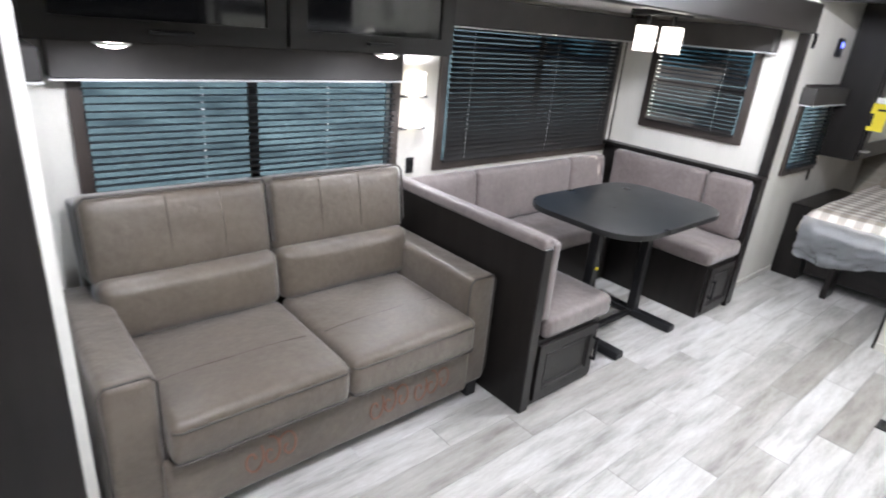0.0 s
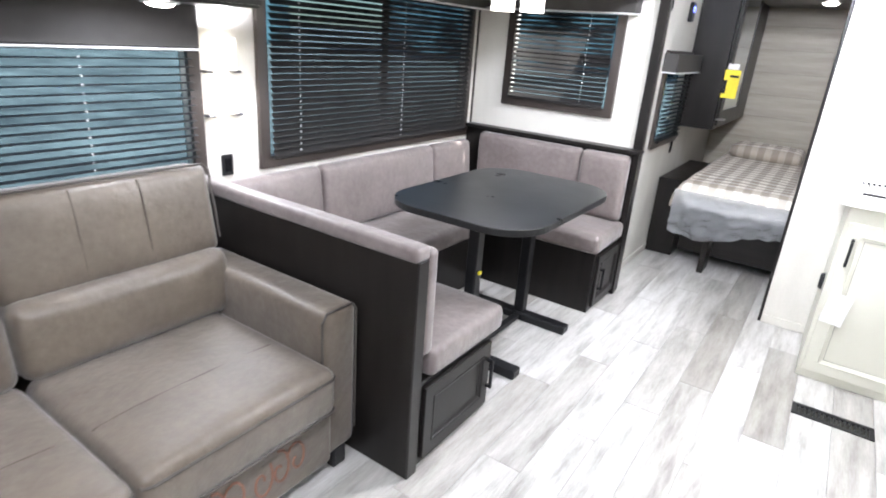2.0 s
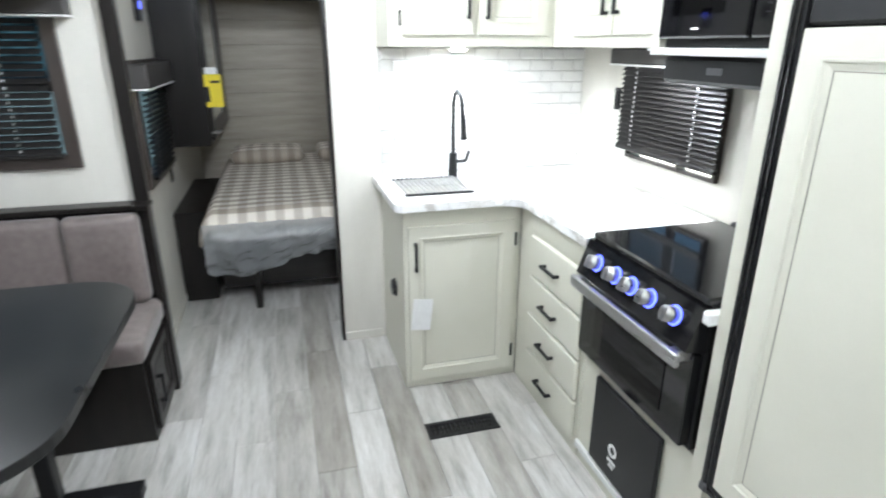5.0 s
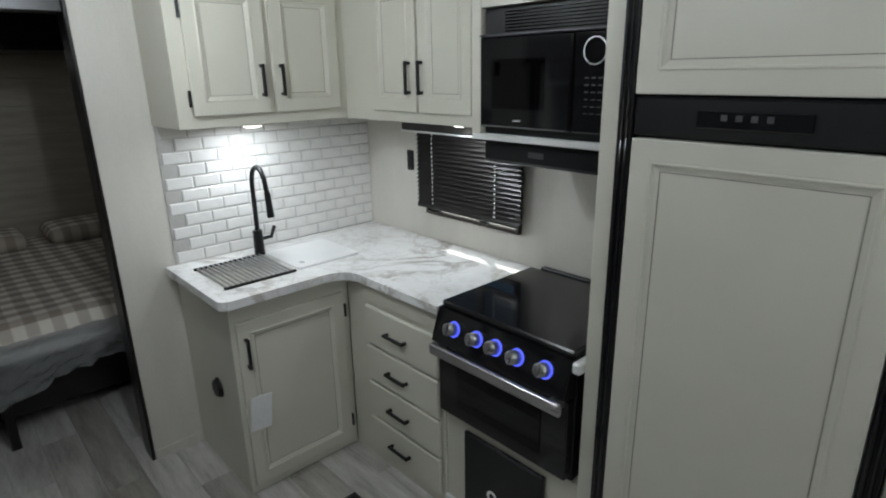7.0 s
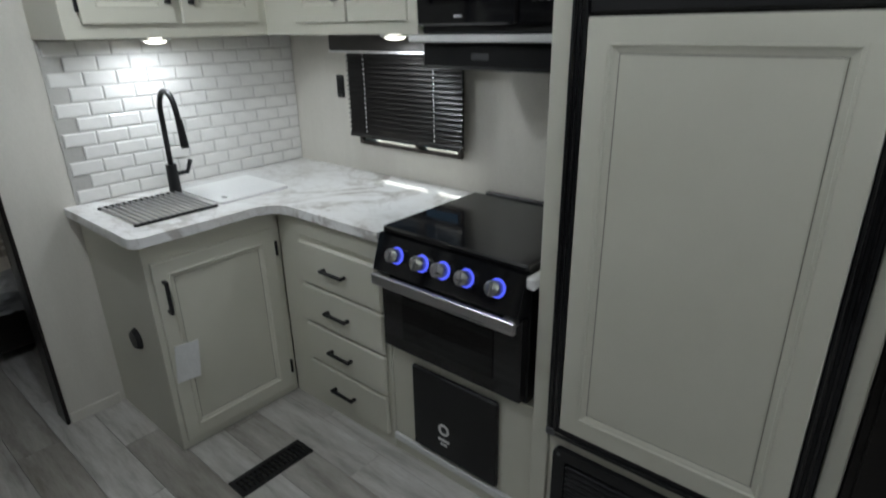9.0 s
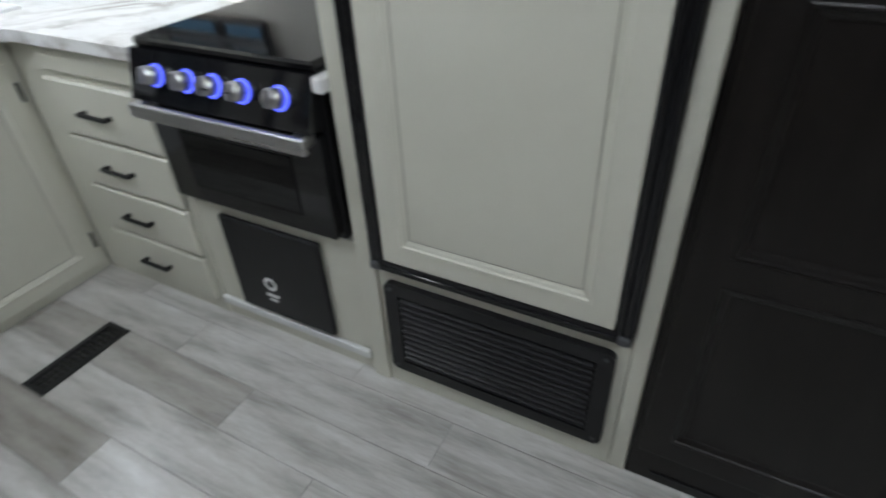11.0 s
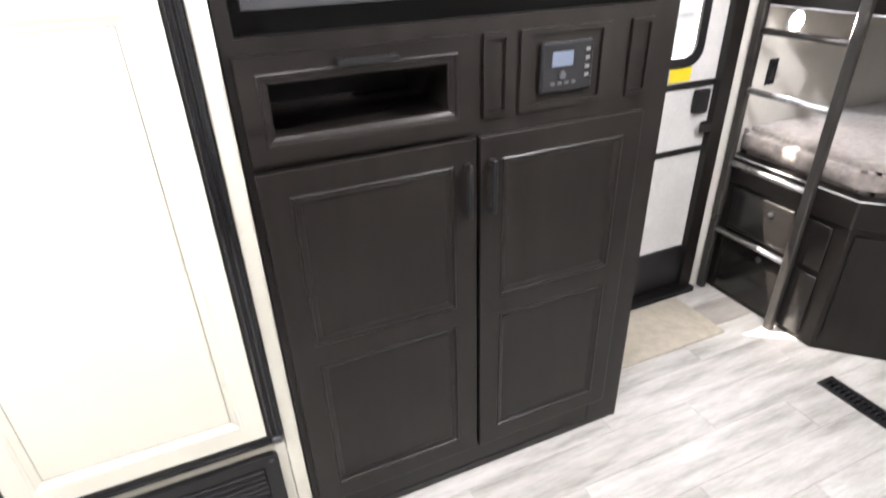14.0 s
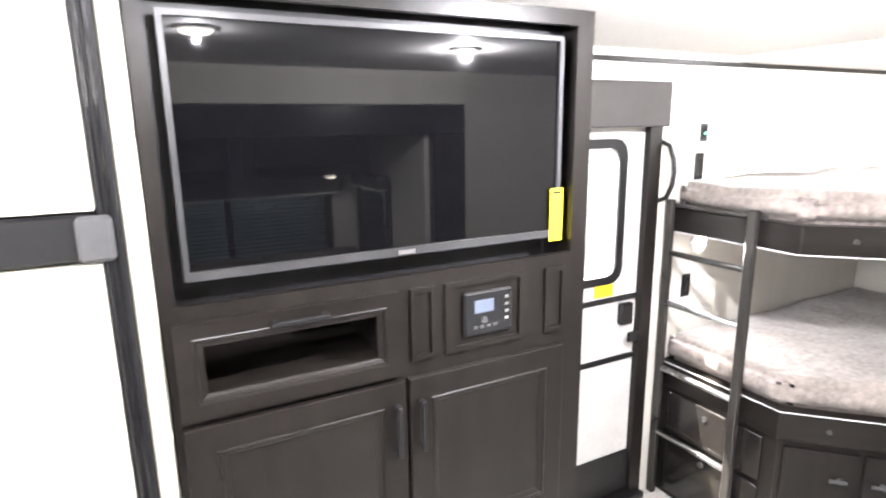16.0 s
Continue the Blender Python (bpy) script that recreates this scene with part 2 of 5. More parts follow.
def tube(bm, pts, r, seg=8):
    """A bent pipe through the points."""
    rings = []
    pts = [Vector(p) for p in pts]
    for i, p in enumerate(pts):
        d = (pts[min(i + 1, len(pts) - 1)] - pts[max(i - 1, 0)]).normalized()
        side = d.orthogonal().normalized() if i == 0 else (last - d * last.dot(d)).normalized()
        last = side
        up = d.cross(side)
        rings.append([bm.verts.new(p + r * (math.cos(k * math.tau / seg) * side + math.sin(k * math.tau / seg) * up)) for k in range(seg)])
    for a, b in zip(rings, rings[1:]):
        for k in range(seg):
            bm.faces.new((a[k], a[(k + 1) % seg], b[(k + 1) % seg], b[k]))
    bm.faces.new(rings[0][::-1])
    bm.faces.new(rings[-1])
    return bm

def slab(outer, holes, put, d0, d1):
    """A plate with holes: put maps (u, v, depth) to the world."""
    bm = bmesh.new()
    edges = []
    for loop in [outer, *holes]:
        vs = [bm.verts.new(put(u, v, d0)) for u, v in loop]
        edges += [bm.edges.new((vs[i], vs[(i + 1) % len(vs)])) for i in range(len(vs))]
    bmesh.ops.triangle_fill(bm, use_beauty=True, use_dissolve=False, edges=edges)
    shift = Vector(put(0, 0, d1)) - Vector(put(0, 0, d0))
    got = bmesh.ops.extrude_face_region(bm, geom=bm.faces[:])
    bmesh.ops.translate(bm, vec=shift, verts=[g for g in got["geom"] if isinstance(g, bmesh.types.BMVert)])
    return bm

def rect(u0, u1, v0, v1):
    return [(u0, v0), (u1, v0), (u1, v1), (u0, v1)]

def rounded(u0, u1, v0, v1, r, seg=5):
    out = []
    for cu, cv, a0 in ((u1 - r, v1 - r, 0), (u0 + r, v1 - r, 90), (u0 + r, v0 + r, 180), (u1 - r, v0 + r, 270)):
        for k in range(seg + 1):
            a = radians(a0 + 90 * k / seg)
            out.append((cu + r * math.cos(a), cv + r * math.sin(a)))
    return out

def on_y(pos, out=1):
    return lambda u, v, w: (u, pos + out * w, v)

def on_x(pos, out=1):
    return lambda u, v, w: (pos + out * w, u, v)

def flat(u, v, w):
    return (u, v, w)

def pbox(bm, put, u0, u1, v0, v1, w0, w1, bev=0.003):
    a, b = put(u0, v0, w0), put(u1, v1, w1)
    return box(bm, a[0], b[0], a[1], b[1], a[2], b[2], bev)

def thing(name, at, label="", category="", group="", kind=""):
    e = new(name)
    e.location = at
    e.empty_display_size = 0.1
    return tagged(e, label, category, group, kind)

def part(name, bm, mat, parent, label="", smooth=False):
    ob = new(name, finish(bm, mat, name, smooth))
    ob.parent = parent
    if parent.type == "EMPTY":
        ob.matrix_parent_inverse = Matrix.Translation(-parent.location)
    return tagged(ob, label)

def single(name, bm, mat, label="", category="", kind="", group="", smooth=False):
    return tagged(new(name, finish(bm, mat, name, smooth)), label, category, group, kind)

def pillow_shape(x0, x1, y0, y1, z0, z1, r=0.04, puff=0.02, cuts=10, sag=0.0):
    """A soft cushion: a rounded box whose broad faces swell."""
    bm = bmesh.new()
    box(bm, x0, x1, y0, y1, z0, z1, r, 4)
    size = (x1 - x0, y1 - y0, z1 - z0)
    thin = size.index(min(size))
    c = ((x0 + x1) / 2, (y0 + y1) / 2, (z0 + z1) / 2)
    bmesh.ops.subdivide_edges(bm, edges=[e for e in bm.edges if e.calc_length() > 0.1], cuts=cuts, use_grid_fill=True)
    for v in bm.verts:
        rel = [2 * (v.co[k] - c[k]) / size[k] for k in range(3)]
        bulge = 1.0
        for k in range(3):
            if k != thin:
                bulge *= max(0.0, 1 - rel[k] ** 4)
        wob = noise.noise(Vector(v.co) * 9.0) * 0.004
        v.co[thin] += (rel[thin]) * (puff * bulge) + wob * bulge
    return bm

def lean(bm, pivot, deg, axis="X"):
    bmesh.ops.rotate(bm, cent=pivot, matrix=Matrix.Rotation(radians(deg), 3, axis), verts=bm.verts[:])
    return bm

def bar_handle(parent, put, u, v, length, upright=True, stand=0.028, r=0.006, mat=None):
    bm = bmesh.new()
    h = length / 2
    if upright:
        pbox(bm, put, u - r, u + r, v - h, v + h, stand - 2 * r, stand, 0.002)
        for s in (-h + 0.008, h - 0.008):
            pbox(bm, put, u - r, u + r, v + s - r, v + s + r, 0.0, stand - r, 0.001)
    else:
        pbox(bm, put, u - h, u + h, v - r, v + r, stand - 2 * r, stand, 0.002)
        for s in (-h + 0.008, h - 0.008):
            pbox(bm, put, u + s - r, u + s + r, v - r, v + r, 0.0, stand - r, 0.001)
    return part("handle", bm, mat or BLACK, parent, "black bar handle")

def moulding(put, ring, thick):
    """A mitred ogee moulding that steps down from a frame to its panel."""
    (u0, a), _, (u1, b), _ = ring
    bm, loops = bmesh.new(), []
    for inset, depth in ((0, thick - 0.012), (0, thick), (0.003, thick + 0.002), (0.007, thick + 0.001), (0.009, thick - 0.003), (0.016, thick - 0.0055), (0.020, thick - 0.008), (0.022, thick - 0.008), (0.0235, thick - 0.012)):
        loops.append([bm.verts.new(put(u, v, depth)) for u, v in rect(u0 + inset, u1 - inset, a + inset, b - inset)])
    for p, q in zip(loops, loops[1:] + loops[:1]):
        for k in range(4):
            bm.faces.new((p[k], p[(k + 1) % 4], q[(k + 1) % 4], q[k]))
    return bm

def panel_door(name, parent, put, u0, u1, v0, v1, mat, rail=0.055, mids=(), thick=0.018, glaze=None):
    """A frame-and-panel door: a frame, recessed panels with a stepped bead."""
    holes, cuts = [], [v0 + rail, *[x for m in mids for x in (m - rail / 2, m + rail / 2)], v1 - rail]
    pairs = list(zip(cuts[::2], cuts[1::2]))
    for a, b in pairs:
        holes.append(rect(u0 + rail, u1 - rail, a, b))
    d = part(name, slab(rect(u0, u1, v0, v1), holes, put, 0.0, thick), mat, parent)
    bv = d.modifiers.new("edge", "BEVEL")
    bv.width, bv.segments, bv.limit_method = 0.003, 2, "ANGLE"
    for a, b in pairs:
        bm = bmesh.new()
        pbox(bm, put, u0 + rail - 0.002, u1 - rail + 0.002, a - 0.002, b + 0.002, 0.002, thick - 0.010, 0)
        part("panel", bm, mat, d)
        ring = rect(u0 + rail - 0.001, u1 - rail + 0.001, a - 0.001, b + 0.001)
        part("moulding", moulding(put, ring, thick), mat, d)
        if glaze:
            g = 0.021
            part("glaze_line", slab(rect(u0 + rail + g, u1 - rail - g, a + g, b - g), [rect(u0 + rail + g + 0.0025, u1 - rail - g - 0.0025, a + g + 0.0025, b - g - 0.0025)], put, thick - 0.0098, thick - 0.0092), glaze, d)
    return d
# ---- shell ----
YK, YS, XE, XP, YB, CEILZ = -0.44, 2.86, 4.08, 4.26, 1.77, 2.08
XB, XF, XL = -1.96, 6.62, 0.335

def wall(name, outer, holes, put, d0, d1, mat=None, label="", parent=None):
    ob = new(name, finish(slab(outer, holes, put, d0, d1), mat or WALL, name))
    return tagged(ob, label or "pale vinyl-covered wall panel", "wall", kind="structure")

W1, W2, W5 = (0.60, 2.0, 0.78, 1.42), (2.36, 3.96, 0.86, 1.66), (3.19, 3.76, 1.045, 1.46)
W3, W4, W6 = (1.93, 2.58, 1.09, 1.66), (4.60, 5.16, 0.87, 1.40), (2.27, 2.80, 0.62, 1.40)
DOOR = (-0.19, 0.60, 0.03, 1.93)
wall("wall_south", rect(XB - 0.05, XF + 0.05, 0, CEILZ + 0.1), [rect(*W5), rect(*DOOR)], on_y(YK, -1), 0, 0.06)
wall("wall_slide_back", rect(XL - 0.05, XE + 0.05, 0, 1.84), [rect(*W1), rect(*W2)], on_y(YS), 0, 0.05)
wall("wall_slide_east", rect(1.72, YS, 0, 1.84), [rect(*W3)], on_x(XE), 0, 0.05)
wall("wall_slide_west", rect(1.72, YS, 0, 1.84), [rect(*W6)], on_x(XL, -1), 0, 0.05)
wall("wall_north_bed", rect(XE + 0.052, XF + 0.05, 0, CEILZ + 0.1), [rect(*W4)], on_y(YB), 0, 0.06)
wall("wall_north_bunk", rect(XB - 0.05, 0.099, 0, CEILZ + 0.1), [], on_y(YB), 0, 0.06)
wall("wall_east", rect(YK, YB, 0, CEILZ + 0.1), [], on_x(XF), 0, 0.06, HEADWALL, "taupe wood-look plank headboard wall")
wall("wall_west", rect(YK, YB, 0, CEILZ + 0.1), [], on_x(XB, -1), 0, 0.06)
wall("wall_divider", rect(YK + 0.001, 0.86, 0, CEILZ), [], on_x(XP), 0, 0.10, WALL, "pale partition wall beside the galley")
single("trim_divider", box(bmesh.new(), XP - 0.004, XP + 0.106, 0.861, 0.876, 0, CEILZ), DARK, "dark edge trim on the partition", "trim", "structure")
single("floor", boxes((XB - 0.06, XF + 0.06, YK - 0.06, YB + 0.06, -0.06, -0.008), (XL - 0.05, XE + 0.05, YB + 0.06, YS + 0.06, -0.06, -0.008), bev=0), GROUT, "grey wood-look vinyl plank floor", "floor", "structure")
single("ceiling", boxes((XB - 0.06, XF + 0.06, YK - 0.06, 1.80, CEILZ, CEILZ + 0.05), bev=0), CEIL, "white ceiling panel", "ceiling", "structure")
single("ceiling_slide", boxes((XL - 0.05, XE + 0.05, 1.74, YS + 0.06, 1.785, 1.84), bev=0), CEIL, "white ceiling of the slide-out", "ceiling", "structure")
single("ceiling_bunk", box(bmesh.new(), XB, -0.72, YK, YB, 2.05, CEILZ - 0.002, 0.006), CEIL, "lowered white ceiling panel over the bunks", "ceiling", "structure")
single("trim_header", boxes((0.10, 4.13, 1.66, 1.738, 1.74, 1.90), bev=0.006), DARKH, "dark wood slide-out header beam", "trim", "structure")
single("wall_above_header", boxes((0.10, 4.13, 1.69, 1.738, 1.902, CEILZ - 0.001), bev=0), WALL, "pale wall above the slide-out", "wall", "structure")
single("trim_slide_east", boxes((4.045, 4.09, 1.665, 1.719, 0.0, 1.738), bev=0.004), DARK, "dark slide-out edge trim", "trim", "structure")
single("trim_slide_west", boxes((0.10, 0.306, 1.66, 1.74, 0.0, 1.738), bev=0.004), DARK, "dark slide-out edge trim", "trim", "structure")
single("trim_ceiling", boxes((XB, 0.62, YK, YK + 0.012, 2.028, 2.048), bev=0.002), DARK, "dark ceiling trim strip", "trim", "structure")
single("trim_slide_corner", boxes((XE - 0.012, XE, YS - 0.012, YS, 0.85, 1.784), bev=0.003), BROWN, "brown corner moulding", "trim", "structure")
single("trim_bed_header", boxes((4.262, 4.36, 0.877, 1.768, 1.93, CEILZ - 0.001), bev=0.004), DARKH, "dark beam over the bedroom opening", "trim", "structure")
single("baseboard", boxes((4.362, XF, YB - 0.01, YB, 0, 0.05), (XB, -0.36, YK, YK + 0.01, 0, 0.05), (4.25, 4.26, 0.66, 0.859, 0, 0.05), bev=0.002), WALL, "pale baseboard strip", "trim", "structure")
# Added planes that glow by themselves, standing in for daylit trees outside.
single("backdrop", box(bmesh.new(), -40, 45, 52, 52.2, -6, 26, 0), OUTSIDE_GLOW, "dim glowing backdrop of blue-green distant trees, daylight painted in", "backdrop", "structure")
single("backdrop_east", box(bmesh.new(), 60, 60.2, 2.5, 52, -6, 26, 0), OUTSIDE_GLOW, "dim glowing backdrop of blue-green distant trees, daylight painted in", "backdrop", "structure")
single("ground", box(bmesh.new(), -400, 400, -400, 400, -1.0, -0.8, 0), surface("patchy_lot", (0.04, 0.04, 0.042), (0.19, 0.19, 0.185), 0.9, scale=0.7, fine=6.0), "patchy grey gravel lot outside", "ground", "structure")

# ---- windows and blinds ----
def window(name, u0, u1, v0, v1, put, mullion=None, cross=None, edge=0.045):
    """put: w positive towards the room."""
    e = thing(name, put(u0, v0, 0), "dark brown framed window with tinted glass", "window", kind="structure")
    bm = slab(rect(u0 - edge, u1 + edge, v0 - edge, v1 + edge), [rect(u0 + 0.005, u1 - 0.005, v0 + 0.005, v1 - 0.005)], put, 0.001, 0.022)
    part("window_frame", bm, BROWN, e)
    bm = bmesh.new()
    pbox(bm, put, u0, u1, v0, v1, -0.045, -0.041, 0)
    part("pane", bm, GLASS, e).visible_shadow = False
    if mullion:
        bm = bmesh.new()
        pbox(bm, put, mullion - 0.022, mullion + 0.022, v0, v1, -0.05, -0.03, 0.002)
        part("mullion", bm, BLACK, e)
    if cross:
        bm = bmesh.new()
        pbox(bm, put, u0, u1, cross - 0.02, cross + 0.02, -0.05, -0.03, 0.002)
        part("mullion", bm, BLACK, e)
    return e

def blind(u0, u1, v0, v1, put, tilt, cords, label, pitch=0.0265, w=0.036):
    e = thing("blind", put(u0, v0, 0), label, "blind")
    bm = bmesh.new()
    half = 0.0142
    a = radians(tilt)
    n = int((v1 - v0) / pitch)
    dw, dv = half * math.cos(a), half * math.sin(a)
    for s0, s1, t0, t1 in ((-1, 1, 0, 0.0016),):
        corner = []
        for s in (-1, 0, 1):
            crown = 0.0022 if s == 0 else 0.0
            corner.append((w + s * dw - crown * math.sin(a), -s * dv + crown * math.cos(a)))
        top, bot = [], []
        for cw, cv in corner:
            top.append([bm.verts.new(put(u, v0 + cv, cw)) for u in (u0, u1)])
            bot.append([bm.verts.new(put(u, v0 + cv - 0.0014, cw)) for u in (u0, u1)])
        for k in range(2):
            bm.faces.new((top[k][0], top[k][1], top[k + 1][1], top[k + 1][0]))
            bm.faces.new((bot[k][0], bot[k + 1][0], bot[k + 1][1], bot[k][1]))
        for k in (0, 2):
            bm.faces.new((top[k][0], bot[k][0], bot[k][1], top[k][1]))
    first = part("slat", bm, SLAT, e)
    for i in range(1, n):
        o = first.copy()
        scene.collection.objects.link(o)
        o.location = (0, 0, i * pitch)
    bm = bmesh.new()
    pbox(bm, put, u0, u1, v0 - 0.028, v0 - 0.012, w - 0.012, w + 0.012, 0.003)
    part("bottom_rail", bm, SLAT, e)
    for c in cords:
        bm = bmesh.new()
        for i in range(n):
            pbox(bm, put, c - 0.0022, c + 0.0022, v0 + i * pitch - 0.002, v0 + i * pitch + 0.006, w + 0.013, w + 0.0145, 0)
        tagged(part("cord", bm, PAPER, e), kind="stuff")
    return e

def valance(u0, u1, v0, v1, put, deep=0.09):
    e = thing("valance", put(u0, v0, 0), "dark cloth-covered window valance with a white lower edge", "valance")
    bm = bmesh.new()
    pbox(bm, put, u0, u1, v0 + 0.008, v1, 0.001, deep, 0.005)
    part("box_front", bm, VAL, e)
    bm = bmesh.new()
    pbox(bm, put, u0 - 0.002, u1 + 0.002, v0, v0 + 0.0075, 0.001, deep + 0.002, 0.002)
    part("edging", bm, WHITE, e, "white edging strip")
    return e

back, east, west, south, bedw = on_y(YS, -1), on_x(XE, -1), on_x(XL), on_y(YK), on_y(YB, -1)
window("window_1", *W1, back, mullion=1.27)
window("window_2", *W2, back, cross=None, mullion=3.2)
window("window_3", *W3, east, cross=1.36)
window("window_4", *W4, bedw)
window("window_5", *W5, south, mullion=3.455, edge=0.010)
window("window_6", *W6, west)
blind(0.60, 2.0, 0.83, 1.36, back, 4, (1.02, 1.60), "dark brown slatted blind, slats open", 0.0285)
blind(2.37, 3.95, 0.885, 1.64, back, 47, (2.52, 3.26), "dark brown slatted blind, slats half closed", 0.0275)
blind(1.94, 2.57, 1.12, 1.64, east, 42, (2.08,), "dark brown slatted blind, slats half open", 0.0265)
blind(4.61, 5.15, 0.89, 1.36, bedw, 8, (4.70,), "dark brown slatted blind, slats open", 0.026)
blind(3.135, 3.775, 1.105, 1.45, south, 50, (3.27, 3.66), "dark slatted blind, slats half closed", 0.020, 0.062)
blind(2.28, 2.75, 0.64, 1.38, west, 20, (2.5,), "dark slatted blind, slats open")
valance(0.50, 2.0, 1.318, 1.473, back, 0.10)
valance(2.28, 4.05, 1.60, 1.76, back, 0.10)
valance(1.82, 2.755, 1.61, 1.76, east, 0.09)
valance(2.25, 2.755, 1.372, 1.470, west, 0.09)
valance(4.52, 5.19, 1.31, 1.43, bedw, 0.09)
valance(3.10, 3.865, 1.432, 1.503, south, 0.085)

# ---- lamps ----
def puck(x, y, z, power, size=0.10, group="ceiling lights", label="round white LED puck light, lit", spread=0.0):
    e = thing("ceiling_light", (x, y, z), label, "light", group)
    bm = bmesh.new()
    rod(bm, (x, y, z - 0.008), (x, y, z - 0.0005), size / 2 + 0.012, 24, size / 2 + 0.016)
    part("rim", bm, WHITE, e)
    bm = bmesh.new()
    bmesh.ops.create_uvsphere(bm, u_segments=20, v_segments=10, radius=size / 2, matrix=Matrix.Translation((x, y, z - 0.008)) @ Matrix.Diagonal((1, 1, 0.28, 1)))
    part("lens", bm, LED, e, "glowing lens", True)
    if z > 1.9:
        lamp("led", (x, y, z - 0.034), power * 3.4, 0.018, aim=None)
    else:
        lamp("led", (x, y, z - 0.03), power, size)

for x, y, p in ((0.58, 0.82, 14), (1.57, 0.69, 2.2), (2.55, 1.28, 5), (3.35, 0.95, 12)):
    puck(x, y, CEILZ, p)
puck(-1.15, 0.42, 2.05, 3.6)
puck(5.95, 1.05, 1.85, 0.8)
puck(0.65, 2.50, 1.472, 1.6, 0.08, "cabinet lights", "LED puck light under the overhead cabinet, lit")
puck(1.71, 2.50, 1.472, 1.6, 0.08, "cabinet lights", "LED puck light under the overhead cabinet, lit")
puck(4.06, 0.30, 1.505, 5.6, 0.08, "cabinet lights", "LED puck light under the wall cabinet, lit")
puck(3.36, -0.26, 1.505, 3.8, 0.08, "cabinet lights", "LED puck light under the wall cabinet, lit")

pend = thing("pendant_lamp", (3.33, 2.18, 1.70), "pendant lamp with two square white glass shades, lit", "lamp")
part("plate", box(bmesh.new(), 3.27, 3.39, 2.03, 2.35, 1.755, 1.784, 0.004), BLACK, pend)
for y in (2.105, 2.265):
    part("stem", rod(bmesh.new(), (3.33, y, 1.70), (3.33, y, 1.756), 0.012), BLACK, pend)
    bm = slab(rounded(3.285, 3.375, y - 0.045, y + 0.045, 0.012, 3), [rounded(3.29, 3.37, y - 0.04, y + 0.04, 0.009, 3)], flat, 1.565, 1.70)
    part("shade", bm, SHADE, pend, "lit white glass shade")
    lamp("bulb", (3.33, y, 1.555), 1.2, 0.08)

def sconce(z):
    e = thing("wall_sconce", (2.14, YS, z), "lit white frosted wall sconce with dark brackets", "lamp", "sconces")
    bm = slab(rounded(2.085, 2.195, 2.80, YS - 0.001, 0.03, 4), [], flat, z, z + 0.12)
    part("shade", bm, SHADE, e, "lit frosted glass shade", True)
    for dx in (-0.064, 0.064):
        part("bracket", box(bmesh.new(), 2.14 + dx - 0.02, 2.14 + dx + 0.012, 2.815, YS - 0.001, z - 0.012, z - 0.002, 0.003), GREYM, e)
sconce(1.075)
sconce(1.245)
lamp("sconce_bulb", (2.14, 2.76, 1.21), 1.8, 0.1, aim=(0, -0.4, -1))
lamp("sconce_bulb", (2.14, 2.78, 1.41), 0.8, 0.08, aim=(0, 0.15, 1))

# ---- overhead cabinet above the sofa ----
def overhead():
    e = thing("overhead_cabinet", (0.42, 2.42, 1.505), "dark wood overhead cabinet with glass-fronted flip-up doors", "cabinet")
    part("body", boxes((0.40, 2.03, 2.45, 2.855, 1.474, 1.783), bev=0.003), DARKH, e)
    put = on_y(2.448, -1)
    for u0, u1 in ((0.41, 1.21), (1.225, 2.02)):
        d = part("door", slab(rect(u0, u1, 1.484, 1.78), [rect(u0 + 0.07, u1 - 0.07, 1.545, 1.735)], put, 0, 0.02), DARKH, e)
        bm = bmesh.new()
        pbox(bm, put, u0 + 0.068, u1 - 0.068, 1.543, 1.737, 0.004, 0.009, 0)
        part("pane", bm, GLOSSB, d, "dark reflecting glass")
        bar_handle(d, lambda u, v, w, p=put: p(u, v, w + 0.02), (u0 + u1) / 2, 1.512, 0.13, False)
overhead()

